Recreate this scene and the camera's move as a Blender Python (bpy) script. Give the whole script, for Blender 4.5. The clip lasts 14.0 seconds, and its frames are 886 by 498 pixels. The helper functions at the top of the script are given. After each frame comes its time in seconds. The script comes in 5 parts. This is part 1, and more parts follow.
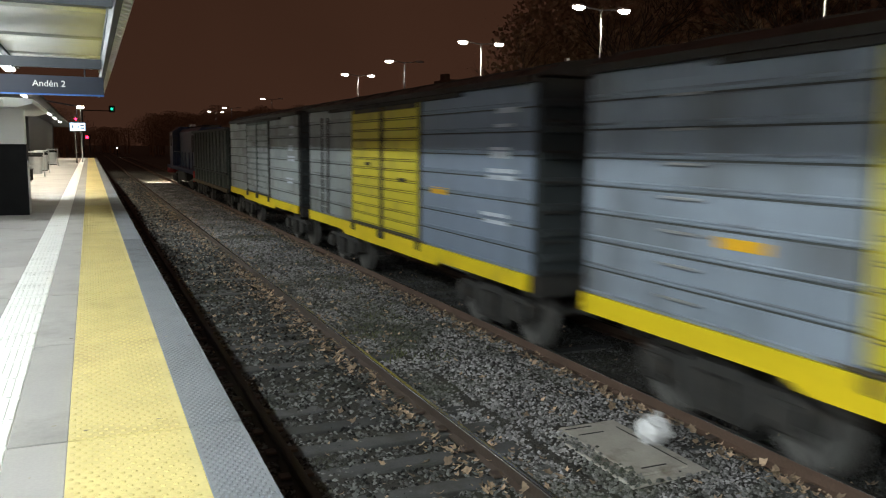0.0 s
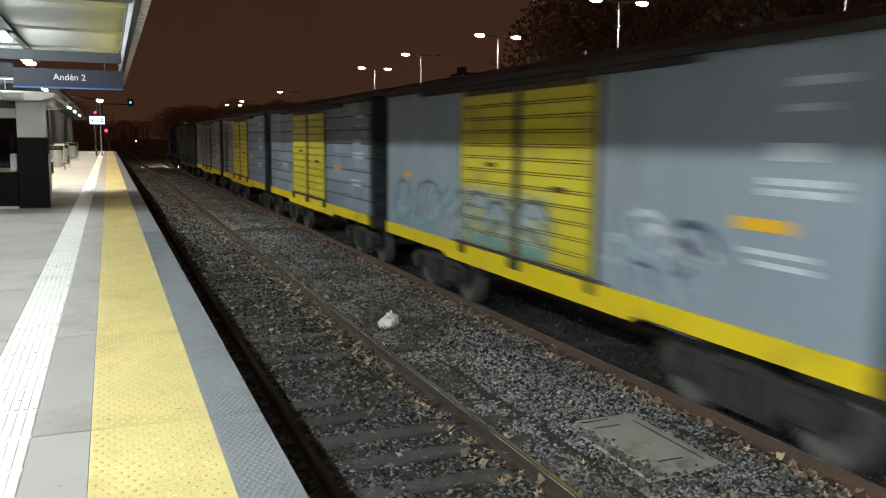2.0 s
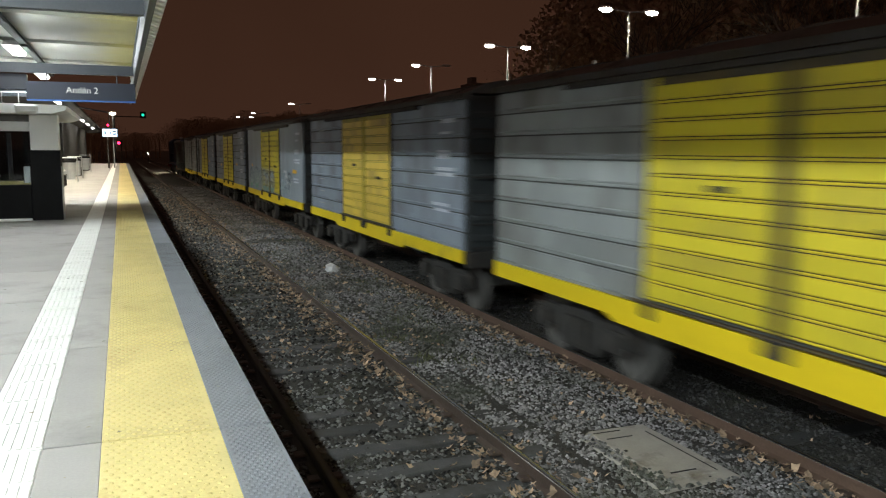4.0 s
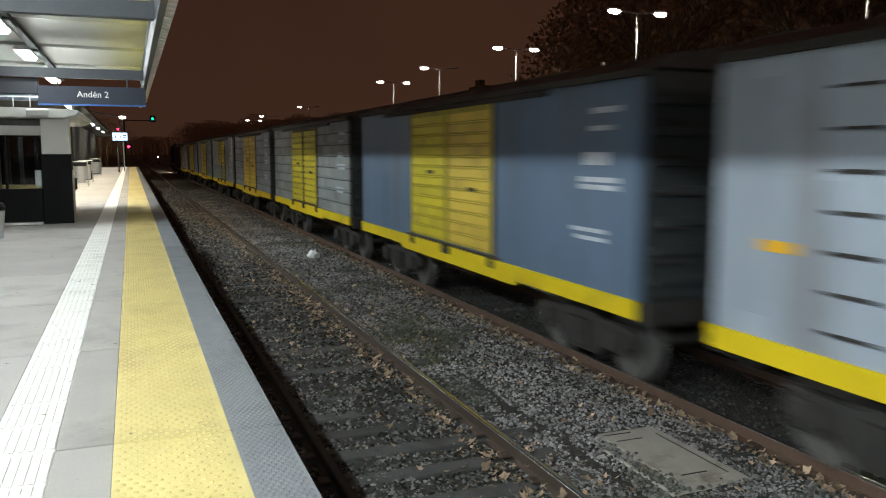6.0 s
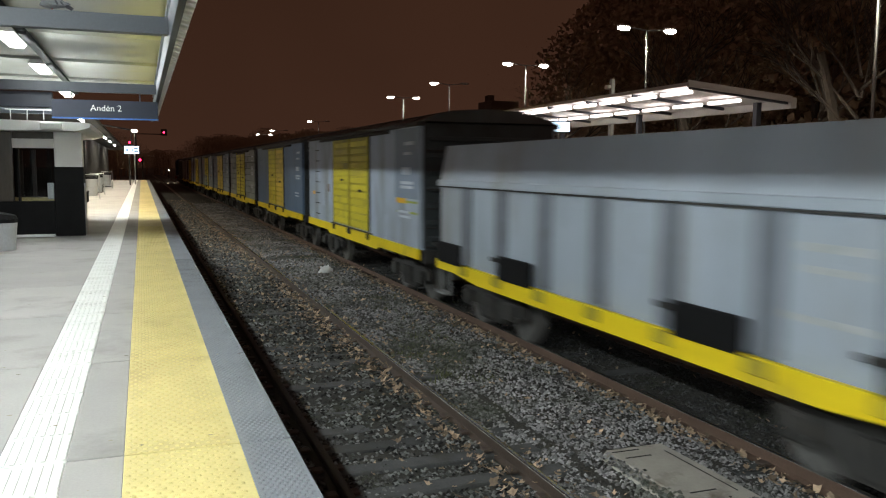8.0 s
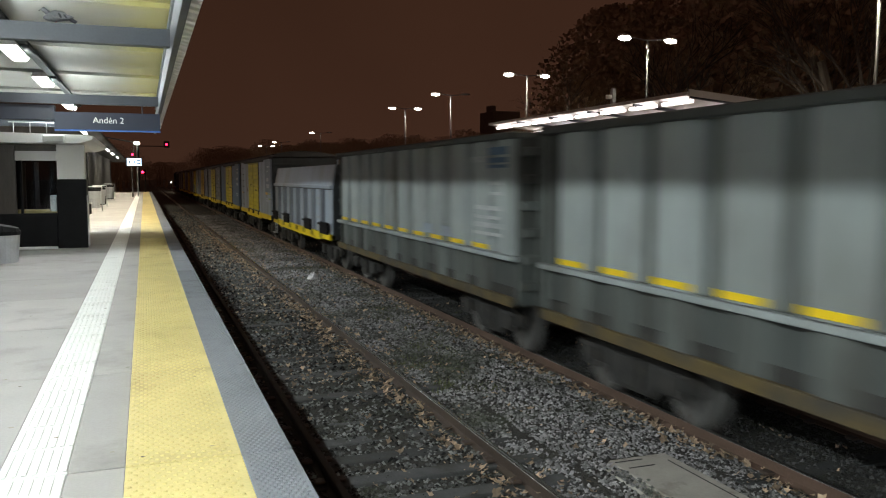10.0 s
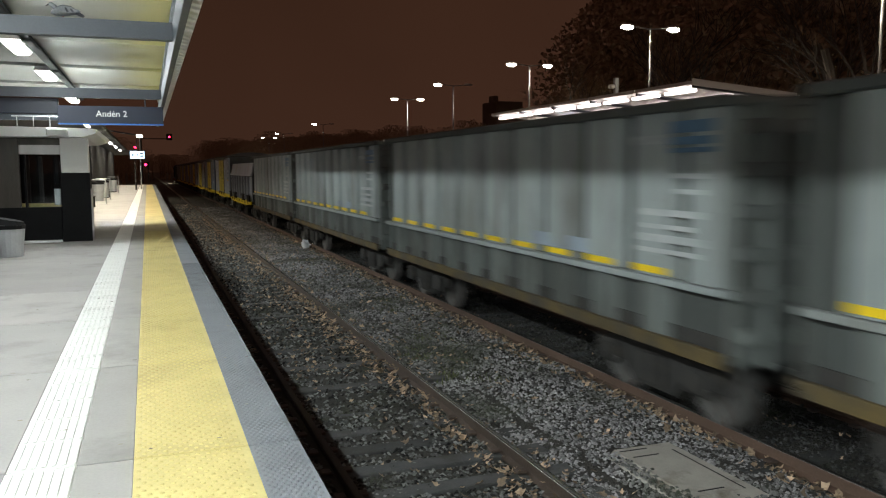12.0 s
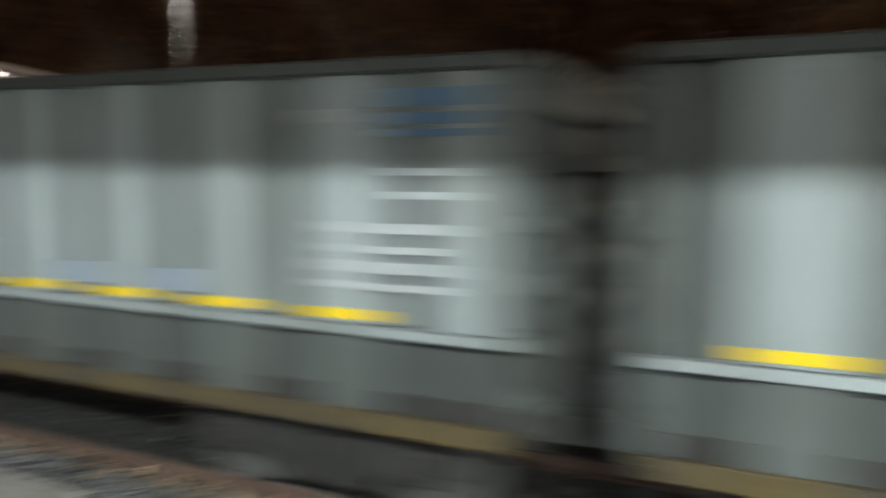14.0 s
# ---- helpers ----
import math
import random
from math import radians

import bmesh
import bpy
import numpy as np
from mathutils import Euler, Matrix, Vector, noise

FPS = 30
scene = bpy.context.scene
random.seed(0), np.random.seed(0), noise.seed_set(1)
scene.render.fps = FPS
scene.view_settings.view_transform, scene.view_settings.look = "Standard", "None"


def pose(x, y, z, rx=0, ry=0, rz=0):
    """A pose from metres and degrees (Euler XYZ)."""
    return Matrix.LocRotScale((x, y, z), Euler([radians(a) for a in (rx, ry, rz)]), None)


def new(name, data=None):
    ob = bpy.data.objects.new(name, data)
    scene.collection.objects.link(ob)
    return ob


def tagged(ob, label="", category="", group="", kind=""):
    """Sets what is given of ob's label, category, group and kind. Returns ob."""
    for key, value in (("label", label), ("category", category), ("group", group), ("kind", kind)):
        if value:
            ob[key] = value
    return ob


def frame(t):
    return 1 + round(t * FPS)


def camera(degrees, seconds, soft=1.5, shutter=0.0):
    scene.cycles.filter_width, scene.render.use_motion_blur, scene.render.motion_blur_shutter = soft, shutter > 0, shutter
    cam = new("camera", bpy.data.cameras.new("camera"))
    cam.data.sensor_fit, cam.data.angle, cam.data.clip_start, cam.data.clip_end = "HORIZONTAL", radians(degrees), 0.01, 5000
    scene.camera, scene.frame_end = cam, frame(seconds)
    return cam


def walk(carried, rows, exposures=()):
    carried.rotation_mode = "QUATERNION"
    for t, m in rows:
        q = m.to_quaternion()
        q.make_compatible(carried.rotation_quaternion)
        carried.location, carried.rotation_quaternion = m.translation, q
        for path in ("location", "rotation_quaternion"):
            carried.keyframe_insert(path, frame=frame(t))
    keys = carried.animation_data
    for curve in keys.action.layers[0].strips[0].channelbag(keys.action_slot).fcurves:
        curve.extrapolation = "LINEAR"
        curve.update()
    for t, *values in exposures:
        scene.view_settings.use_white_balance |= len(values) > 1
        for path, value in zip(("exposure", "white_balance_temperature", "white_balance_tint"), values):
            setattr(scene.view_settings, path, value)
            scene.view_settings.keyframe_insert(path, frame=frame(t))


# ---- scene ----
# Seconds, place, then yaw, pitch and roll of the hand-held camera.
PATH = [
    (0, 0.023, 0.018, 1.531, -23.41, -7.18, -0.56),
    (0.5, 0.001, -0.006, 1.530, -23.18, -7.25, -0.57),
    (1, -0.003, -0.014, 1.531, -22.83, -7.43, -0.62),
    (1.5, 0.000, -0.005, 1.532, -22.33, -7.65, -0.59),
    (2, 0.006, -0.004, 1.531, -22.26, -7.66, -0.55),
    (2.5, 0.015, -0.010, 1.533, -22.14, -7.70, -0.49),
    (3, 0.016, -0.004, 1.538, -22.00, -7.45, -0.46),
    (5.5, 0.012, 0.010, 1.517, -20.95, -6.71, 0.06),
    (6, 0.007, 0.002, 1.529, -20.94, -6.77, 0.00),
    (6.5, -0.000, 0.000, 1.530, -20.95, -6.57, -0.10),
    (7, -0.003, -0.004, 1.531, -20.55, -6.34, -0.08),
    (7.5, -0.004, -0.009, 1.528, -20.57, -6.01, -0.29),
    (8, -0.009, -0.016, 1.532, -20.30, -5.73, -0.33),
    (10.5, -0.000, -0.022, 1.528, -20.10, -4.97, 0.06),
    (11, -0.008, -0.029, 1.530, -20.06, -5.20, 0.21),
    (11.5, -0.015, -0.037, 1.536, -19.90, -5.31, 0.25),
    (12, -0.013, -0.039, 1.537, -19.96, -5.65, 0.35),
    (12.5, 0.003, -0.046, 1.535, -20.13, -5.74, 0.58),
    (12.7, 0.019, -0.062, 1.536, -21.08, -5.83, 0.77),
    (13, 0.050, -0.049, 1.530, -24.53, -5.82, 1.00),
    (13.2, 0.126, -0.057, 1.510, -29.33, -6.00, 1.14),
    (13.5, 0.184, -0.084, 1.505, -40.49, -6.36, 1.14),
    (13.7, 0.214, -0.099, 1.494, -49.41, -6.42, 0.55),
    (14, 0.229, -0.100, 1.505, -64.95, -6.01, -0.49),
]
cam = camera(57.3, 14.0, soft=1.1, shutter=1.0)
walk(cam, [(t, pose(x, y, z, 90 + p, r, a)) for t, x, y, z, a, p, r in PATH],
     exposures=[(0, 0), (12.6, 0), (13.2, -0.08), (13.5, -0.12), (14, 0.42)])

# ---- light ----
world = bpy.data.worlds.new("night_sky")
scene.world = world
world.use_nodes = True
wn, wl = world.node_tree.nodes, world.node_tree.links
wco, wsep, wramp = wn.new("ShaderNodeTexCoord"), wn.new("ShaderNodeSeparateXYZ"), wn.new("ShaderNodeValToRGB")
wl.new(wco.outputs["Generated"], wsep.inputs[0])
wl.new(wsep.outputs["Z"], wramp.inputs[0])
wno, wmx = wn.new("ShaderNodeTexNoise"), wn.new("ShaderNodeMix")
wno.inputs["Scale"].default_value, wno.inputs["Detail"].default_value = 2.2, 4
wl.new(wco.outputs["Generated"], wno.inputs["Vector"])
wmx.data_type, wmx.blend_type = "RGBA", "MULTIPLY"
wmx.inputs[0].default_value = 0.45
wl.new(wramp.outputs[0], wmx.inputs[6])
wl.new(wno.outputs["Fac"], wmx.inputs[7])
wl.new(wmx.outputs[2], wn["Background"].inputs["Color"])
wramp.color_ramp.elements[0].color = (0.0620, 0.0278, 0.0170, 1)
wramp.color_ramp.elements[1].position = 0.75
wramp.color_ramp.elements[1].color = (0.0900, 0.0440, 0.0310, 1)
wramp.color_ramp.elements.new(0.34).color = (0.0460, 0.0200, 0.0114, 1)
wn["Background"].inputs["Strength"].default_value = 1.0


def area(name, x, y, z, sx, sy, watts, colour=(1, 0.97, 0.92), turn=(0, 0, 0)):
    data = bpy.data.lights.new(name, "AREA")
    data.shape, data.size, data.size_y, data.energy, data.color = "RECTANGLE", sx, sy, watts, colour
    ob = new(name, data)
    ob.matrix_basis = pose(x, y, z, *turn)
    return ob


# canopy tubes over the platform, one lamp for each luminaire
LAMP_X, LAMP_Z, TUBE_LIGHT = -1.94, 3.57, (0.90, 1.0, 0.98)
LAMP_YS = [-10.5, -6.25, -2.0, 2.25, 6.5, 10.75, 15.0, 19.25, 25.6]
# power shares tuned lamp by lamp: weaker towards the sign, boosted beyond it
LAMP_SHARE = [1.4, 2.6, 2.7, 1.2, 0.95, 0.85, 0.62, 0.85, 3.1]
for y, share in zip(LAMP_YS, LAMP_SHARE):
    # the diffuser is bowed: each lamp gives light to both sides
    lamp = area("tube_light", LAMP_X + 0.06, y if y < 24 else y - 1.4, LAMP_Z - 0.085, 0.09, 1.4 if y < 24 else 4.4, 108 * share, TUBE_LIGHT, (0, -50 if y < 24 else -18, 0))
    if y > 24:
        lamp.data.spread = radians(150)
    area("tube_light", LAMP_X - 0.06, y, LAMP_Z - 0.085, 0.09, 1.4, 34 * share, TUBE_LIGHT, (0, 34, 0))
# unseen second row over the platform's other half, added to brighten upper wagon sides
# the one at 23.2 is added to light the shelter's inside
BACK_X, BACK_YS = -5.6, LAMP_YS[:5] + [23.2]
for y, share in zip(BACK_YS, (1.4, 1.65, 1.65, 1.25, 1.0, 0.8)):
    area("back_fill_light", BACK_X + 0.05, y, LAMP_Z - 0.085, 0.09, 1.4, 48 * share, TUBE_LIGHT, (0, -62, 0))
for y in (32, 42, 54, 68, 86):
    area("far_tube_light", -1.9, y, 3.08, 0.15, 8.0, 350, (1.0, 0.92, 0.70), (0, -2, 0)).data.spread = radians(152)
# luminaires under the canopy of the opposite platform
for x, z in ((10.3, 3.08), (11.5, 2.98)):
    area("opposite_tube_light", x, 18.2, z - 0.06, 0.10, 9.0, 9, (1, 0.93, 0.90))
# street lamps; the first is unseen, added to light the opposite canopy's gable
POLES = [(20.6, -5.0, 2), (20.6, 18.6, 2), (20.3, 30.0, 2), (20.82, 42.7, 2), (20.6, 54.5, 1), (20.95, 66.4, 2), (21.85, 106.0, 1), (21.4, 135.6, 1), (21.3, 152.6, 2)]
for px, y, n in POLES[:6]:
    for x in ((px - 1.18, px + 1.18) if n == 2 else (px - 1.18,)):
        data = bpy.data.lights.new("street_light", "SPOT")
        data.energy, data.color, data.spot_size, data.spot_blend, data.shadow_soft_size = 6000, (1, 0.90, 0.72), radians(177), 0.6, 0.12
        new("street_light", data).matrix_basis = pose(x, y, 7.36)


# ---- materials ----
def mat(name, colour, rough=0.7, metal=0.0, var=0.25, scale=3.0, fine=40.0, bump=0.3, dist=0.01, dirt=None, dirt_amount=0.0, streak=(1, 1, 1), rand=0.0, glow=None, power=0.0, spec=0.5, island=0.0, patch=0.0):
    """A surface with broad and fine variation, stains of a second colour and fine relief."""
    m = bpy.data.materials.new(name)
    m.use_nodes = True
    n, l = m.node_tree.nodes, m.node_tree.links
    b = n["Principled BSDF"]
    b.inputs["Roughness"].default_value, b.inputs["Metallic"].default_value = rough, metal
    b.inputs["Specular IOR Level"].default_value = spec
    co = n.new("ShaderNodeTexCoord")
    mp = n.new("ShaderNodeMapping")
    mp.inputs["Scale"].default_value = streak
    l.new(co.outputs["Object"], mp.inputs["Vector"])
    if rand:
        inf, add = n.new("ShaderNodeObjectInfo"), n.new("ShaderNodeVectorMath")
        mul = n.new("ShaderNodeMath")
        mul.operation, mul.inputs[1].default_value = "MULTIPLY", 37.0
        l.new(inf.outputs["Random"], mul.inputs[0])
        l.new(co.outputs["Object"], add.inputs[0])
        l.new(mul.outputs[0], add.inputs[1])
        l.new(add.outputs[0], mp.inputs["Vector"])
    big, small = n.new("ShaderNodeTexNoise"), n.new("ShaderNodeTexNoise")
    for k, s, dt in ((big, scale, 6), (small, fine, 4)):
        k.inputs["Scale"].default_value, k.inputs["Detail"].default_value = s, dt
        l.new(mp.outputs[0], k.inputs["Vector"])
    r = n.new("ShaderNodeValToRGB")
    r.color_ramp.elements[0].position, r.color_ramp.elements[1].position = 0.3, 0.7
    r.color_ramp.elements[0].color = tuple(c * (1 - var) for c in colour) + (1,)
    r.color_ramp.elements[1].color = tuple(min(1, c * (1 + var)) for c in colour) + (1,)
    mixf = n.new("ShaderNodeMix")
    mixf.data_type = "FLOAT"
    mixf.inputs[0].default_value = 0.4
    l.new(big.outputs["Fac"], mixf.inputs[2])
    l.new(small.outputs["Fac"], mixf.inputs[3])
    l.new(mixf.outputs[0], r.inputs[0])
    out = r.outputs[0]
    if rand:
        hsv, mr = n.new("ShaderNodeHueSaturation"), n.new("ShaderNodeMapRange")
        mr.inputs["To Min"].default_value, mr.inputs["To Max"].default_value = 1 - rand, 1 + rand
        l.new(inf.outputs["Random"], mr.inputs[0])
        l.new(mr.outputs[0], hsv.inputs["Value"])
        l.new(out, hsv.inputs["Color"])
        out = hsv.outputs[0]
    if patch:
        vo, hp, mq = n.new("ShaderNodeTexVoronoi"), n.new("ShaderNodeHueSaturation"), n.new("ShaderNodeMapRange")
        vo.distance, vo.inputs["Scale"].default_value, vo.inputs["Randomness"].default_value = "CHEBYCHEV", 1.4, 0.9
        vsep = n.new("ShaderNodeSeparateColor")
        l.new(mp.outputs[0], vo.inputs["Vector"])
        l.new(vo.outputs["Color"], vsep.inputs[0])
        mq.inputs["To Min"].default_value, mq.inputs["To Max"].default_value = 1 - patch, 1 + patch
        l.new(vsep.outputs[0], mq.inputs[0])
        l.new(mq.outputs[0], hp.inputs["Value"])
        l.new(out, hp.inputs["Color"])
        out = hp.outputs[0]
    if island:
        ge, hs, ma = n.new("ShaderNodeNewGeometry"), n.new("ShaderNodeHueSaturation"), n.new("ShaderNodeMapRange")
        ma.inputs["To Min"].default_value, ma.inputs["To Max"].default_value = 1 - island, 1 + island
        l.new(ge.outputs["Random Per Island"], ma.inputs[0])
        l.new(ma.outputs[0], hs.inputs["Value"])
        l.new(out, hs.inputs["Color"])
        out = hs.outputs[0]
    if dirt:
        st, rr, mx = n.new("ShaderNodeTexNoise"), n.new("ShaderNodeValToRGB"), n.new("ShaderNodeMix")
        st.inputs["Scale"].default_value, st.inputs["Detail"].default_value, st.inputs["Roughness"].default_value = scale * 0.8, 8, 0.65
        ofs = n.new("ShaderNodeVectorMath")
        ofs.inputs[1].default_value = (7.3, 3.1, 5.7)
        l.new(mp.outputs[0], ofs.inputs[0])
        l.new(ofs.outputs[0], st.inputs["Vector"])
        rr.color_ramp.elements[0].position, rr.color_ramp.elements[1].position = 0.62 - 0.3 * dirt_amount, 0.80 - 0.2 * dirt_amount
        l.new(st.outputs["Fac"], rr.inputs[0])
        mx.data_type = "RGBA"
        mx.inputs[7].default_value = (*dirt, 1)
        l.new(rr.outputs[0], mx.inputs[0])
        l.new(out, mx.inputs[6])
        out = mx.outputs[2]
    l.new(out, b.inputs["Base Color"])
    if bump:
        bp = n.new("ShaderNodeBump")
        bp.inputs["Strength"].default_value, bp.inputs["Distance"].default_value = bump, dist
        l.new(small.outputs["Fac"], bp.inputs["Height"])
        l.new(bp.outputs[0], b.inputs["Normal"])
    if glow:
        b.inputs["Emission Color"].default_value, b.inputs["Emission Strength"].default_value = (*glow, 1), power
    return m


def sprayed(base):
    """Adds worn spray-paint patches in pale blue and green to the lower half of a wagon side."""
    n, l = base.node_tree.nodes, base.node_tree.links
    b = n["Principled BSDF"]
    old = b.inputs["Base Color"].links[0].from_socket
    co, sep, no = n.new("ShaderNodeTexCoord"), n.new("ShaderNodeSeparateXYZ"), n.new("ShaderNodeTexNoise")
    l.new(co.outputs["Object"], sep.inputs[0])
    wav = n.new("ShaderNodeTexWave")
    wav.wave_type, wav.rings_direction = "RINGS", "X"
    wav.inputs["Scale"].default_value, wav.inputs["Distortion"].default_value, wav.inputs["Detail"].default_value = 1.15, 9.0, 3.0
    l.new(co.outputs["Object"], wav.inputs["Vector"])
    no.inputs["Scale"].default_value, no.inputs["Detail"].default_value = 1.3, 4
    l.new(co.outputs["Object"], no.inputs["Vector"])
    cr = n.new("ShaderNodeValToRGB")
    e = cr.color_ramp.elements
    e[0].position, e[0].color = 0.30, (0.10, 0.16, 0.24, 1)
    e[1].position, e[1].color = 0.72, (0.42, 0.50, 0.55, 1)
    for pos, c in ((0.42, (0.16, 0.28, 0.38, 1)), (0.52, (0.30, 0.40, 0.50, 1)), (0.6, (0.14, 0.33, 0.24, 1))):
        e.new(pos).color = c
    l.new(wav.outputs["Fac"], cr.inputs[0])
    def span(out, a, b):
        r = n.new("ShaderNodeMapRange")
        r.inputs["From Min"].default_value, r.inputs["From Max"].default_value = a, b
        l.new(out, r.inputs[0])
        return r.outputs[0]
    def times(a, b):
        m = n.new("ShaderNodeMath")
        m.operation = "MULTIPLY"
        for k, v in ((0, a), (1, b)):
            if isinstance(v, float):
                m.inputs[k].default_value = v
            else:
                l.new(v, m.inputs[k])
        return m.outputs[0]
    low = times(span(sep.outputs["Z"], 2.15, 1.95), span(sep.outputs["Z"], 1.16, 1.26))
    lead = times(times(span(sep.outputs["Y"], -1.0, -0.7), span(sep.outputs["Y"], 5.3, 5.0)), 0.72)
    trail = times(times(span(sep.outputs["Y"], -3.8, -3.2), span(sep.outputs["Y"], -1.8, -2.1)), 0.5)
    both = n.new("ShaderNodeMath")
    both.operation = "ADD"
    l.new(lead, both.inputs[0])
    l.new(trail, both.inputs[1])
    mask = times(times(low, both.outputs[0]), span(no.outputs["Fac"], 0.36, 0.46))
    mx = n.new("ShaderNodeMix")
    mx.data_type = "RGBA"
    l.new(mask, mx.inputs[0])
    l.new(old, mx.inputs[6])
    l.new(cr.outputs[0], mx.inputs[7])
    l.new(mx.outputs[2], b.inputs["Base Color"])
    return base


RUST, SOOT = (0.10, 0.05, 0.03), (0.05, 0.05, 0.05)
CONCRETE = mat("concrete_paving", (0.355, 0.338, 0.33), 0.75, var=0.12, scale=1.2, fine=60, bump=0.25, dist=0.004, dirt=(0.22, 0.21, 0.20), dirt_amount=0.25, rand=0.06)
SPOT = mat("trodden_dirt", (0.24, 0.21, 0.16), 0.9, var=0.4, scale=6, island=0.6, bump=0)
TACTILE = mat("yellow_tactile_paving", (0.63, 0.525, 0.225), 0.6, var=0.16, scale=2.0, fine=70, bump=0.2, dist=0.003, dirt=(0.47, 0.36, 0.15), dirt_amount=0.3, rand=0.05)
EDGE = mat("grey_edge_paving", (0.20, 0.212, 0.24), 0.7, var=0.15, scale=2.0, fine=70, bump=0.3, dist=0.004, dirt=(0.13, 0.13, 0.14), dirt_amount=0.3, rand=0.08)
GUIDE = mat("white_guide_paving", (0.80, 0.80, 0.78), 0.55, var=0.06, scale=3, fine=60, bump=0.2, dist=0.003, dirt=(0.45, 0.44, 0.42), dirt_amount=0.2)
WALLDARK = mat("platform_face_concrete", (0.12, 0.12, 0.12), 0.9, var=0.3, scale=1.5)
BALLAST = mat("ballast_bed", (0.036, 0.033, 0.029), 0.95, var=0.5, scale=1.1, fine=26, bump=1.0, dist=0.05, dirt=(0.035, 0.042, 0.020), dirt_amount=0.35)
STONE = mat("ballast_stone", (0.172, 0.168, 0.172), 0.85, island=0.95, var=0.5, scale=0.8, fine=30, bump=0.3, dist=0.01, dirt=(0.050, 0.056, 0.038), dirt_amount=0.5)
STONE_MIX = mat("mixed_ballast_stone", (0.092, 0.094, 0.092), 0.85, island=1.5, var=0.5, scale=2.2, fine=30, bump=0.3, dist=0.01, dirt=(0.03, 0.028, 0.024), dirt_amount=0.4)
STONE_DARK = mat("dark_ballast_stone", (0.038, 0.038, 0.038), 0.85, island=0.9, var=0.5, scale=2.2, fine=30, bump=0.3, dist=0.01, dirt=(0.035, 0.03, 0.025), dirt_amount=0.4)
GRASS = mat("dull_grass", (0.082, 0.092, 0.040), 0.8, var=0.4, scale=2, fine=20, bump=0, island=0.4)
LEAF = mat("dry_leaf", (0.31, 0.225, 0.155), 0.8, island=0.7, var=0.45, scale=4, fine=30, bump=0.1)
# Darker copy of RAIL: the platform's shade painted onto the nearest rail.
RAIL_NEAR = mat("shade_dark_rail", (0.042, 0.033, 0.028), 0.85, metal=0.0, var=0.3, scale=2, fine=40, dirt=(0.045, 0.032, 0.025), dirt_amount=0.3)
RAIL = mat("rusted_rail", (0.070, 0.050, 0.040), 0.6, metal=0.2, var=0.3, scale=2, fine=40, dirt=(0.06, 0.04, 0.03), dirt_amount=0.3)
RAIL_FAR = mat("orange_rusted_rail", (0.100, 0.060, 0.043), 0.8, metal=0.0, var=0.3, scale=2, fine=40, dirt=(0.09, 0.055, 0.04), dirt_amount=0.35)
RAILTOP = mat("worn_rail_head", (0.42, 0.41, 0.40), 0.24, metal=0.95, var=0.2, scale=2, fine=30, bump=0.1)
SLEEPER = mat("weathered_sleeper", (0.064, 0.066, 0.068), 0.9, var=0.35, scale=4, fine=50, dirt=(0.045, 0.042, 0.038), dirt_amount=0.5, rand=0.4)
COVER = mat("concrete_cover", (0.35, 0.33, 0.30), 0.9, var=0.15, scale=4, fine=60, dirt=(0.17, 0.15, 0.12), dirt_amount=0.3)
STEEL = mat("blue_grey_steel", (0.058, 0.066, 0.084), 0.45, metal=0.1, var=0.15, scale=3, bump=0.05, dist=0.002)
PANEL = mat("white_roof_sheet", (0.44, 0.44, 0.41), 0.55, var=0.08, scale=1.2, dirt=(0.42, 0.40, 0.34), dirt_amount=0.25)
# Mixes the roof sheets towards yellow at the track-side edge.
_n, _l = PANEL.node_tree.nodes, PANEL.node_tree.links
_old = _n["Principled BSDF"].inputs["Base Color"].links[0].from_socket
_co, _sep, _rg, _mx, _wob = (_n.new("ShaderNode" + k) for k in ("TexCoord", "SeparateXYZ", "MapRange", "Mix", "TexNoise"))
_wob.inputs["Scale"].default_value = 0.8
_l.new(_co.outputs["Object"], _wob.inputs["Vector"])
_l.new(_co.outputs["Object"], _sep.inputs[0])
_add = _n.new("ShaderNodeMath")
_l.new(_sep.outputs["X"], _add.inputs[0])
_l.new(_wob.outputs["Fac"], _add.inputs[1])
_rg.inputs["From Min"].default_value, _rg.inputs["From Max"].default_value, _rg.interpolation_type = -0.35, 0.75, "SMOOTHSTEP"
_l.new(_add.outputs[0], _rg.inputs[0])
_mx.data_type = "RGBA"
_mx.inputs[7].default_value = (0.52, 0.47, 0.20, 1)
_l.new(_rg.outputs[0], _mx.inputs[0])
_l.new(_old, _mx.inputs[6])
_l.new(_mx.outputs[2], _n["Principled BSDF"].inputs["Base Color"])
WHITE = mat("white_paint", (0.80, 0.80, 0.79), 0.5, var=0.07, scale=2)
BLACK = mat("black_paint", (0.007, 0.007, 0.008), 0.6, var=0.3, scale=3, spec=0.15)
GRAPHITE = mat("dark_underframe", (0.030, 0.029, 0.028), 0.8, var=0.5, scale=5, dirt=(0.055, 0.045, 0.038), dirt_amount=0.4)
WHEEL = mat("steel_wheel", (0.155, 0.152, 0.148), 0.5, metal=0.4, var=0.3, scale=5, dirt=RUST, dirt_amount=0.3)
SIGNBLUE = mat("navy_sign_board", (0.020, 0.026, 0.048), 0.4, var=0.08, scale=2, bump=0)
BLUEEDGE = mat("blue_sign_edge", (0.05, 0.16, 0.52), 0.4, var=0.05, bump=0)
TEXT = mat("white_lettering", (0.85, 0.85, 0.85), 0.5, var=0.03, bump=0)
BINSTEEL = mat("brushed_bin_steel", (0.46, 0.48, 0.51), 0.4, metal=0.35, var=0.12, scale=5)
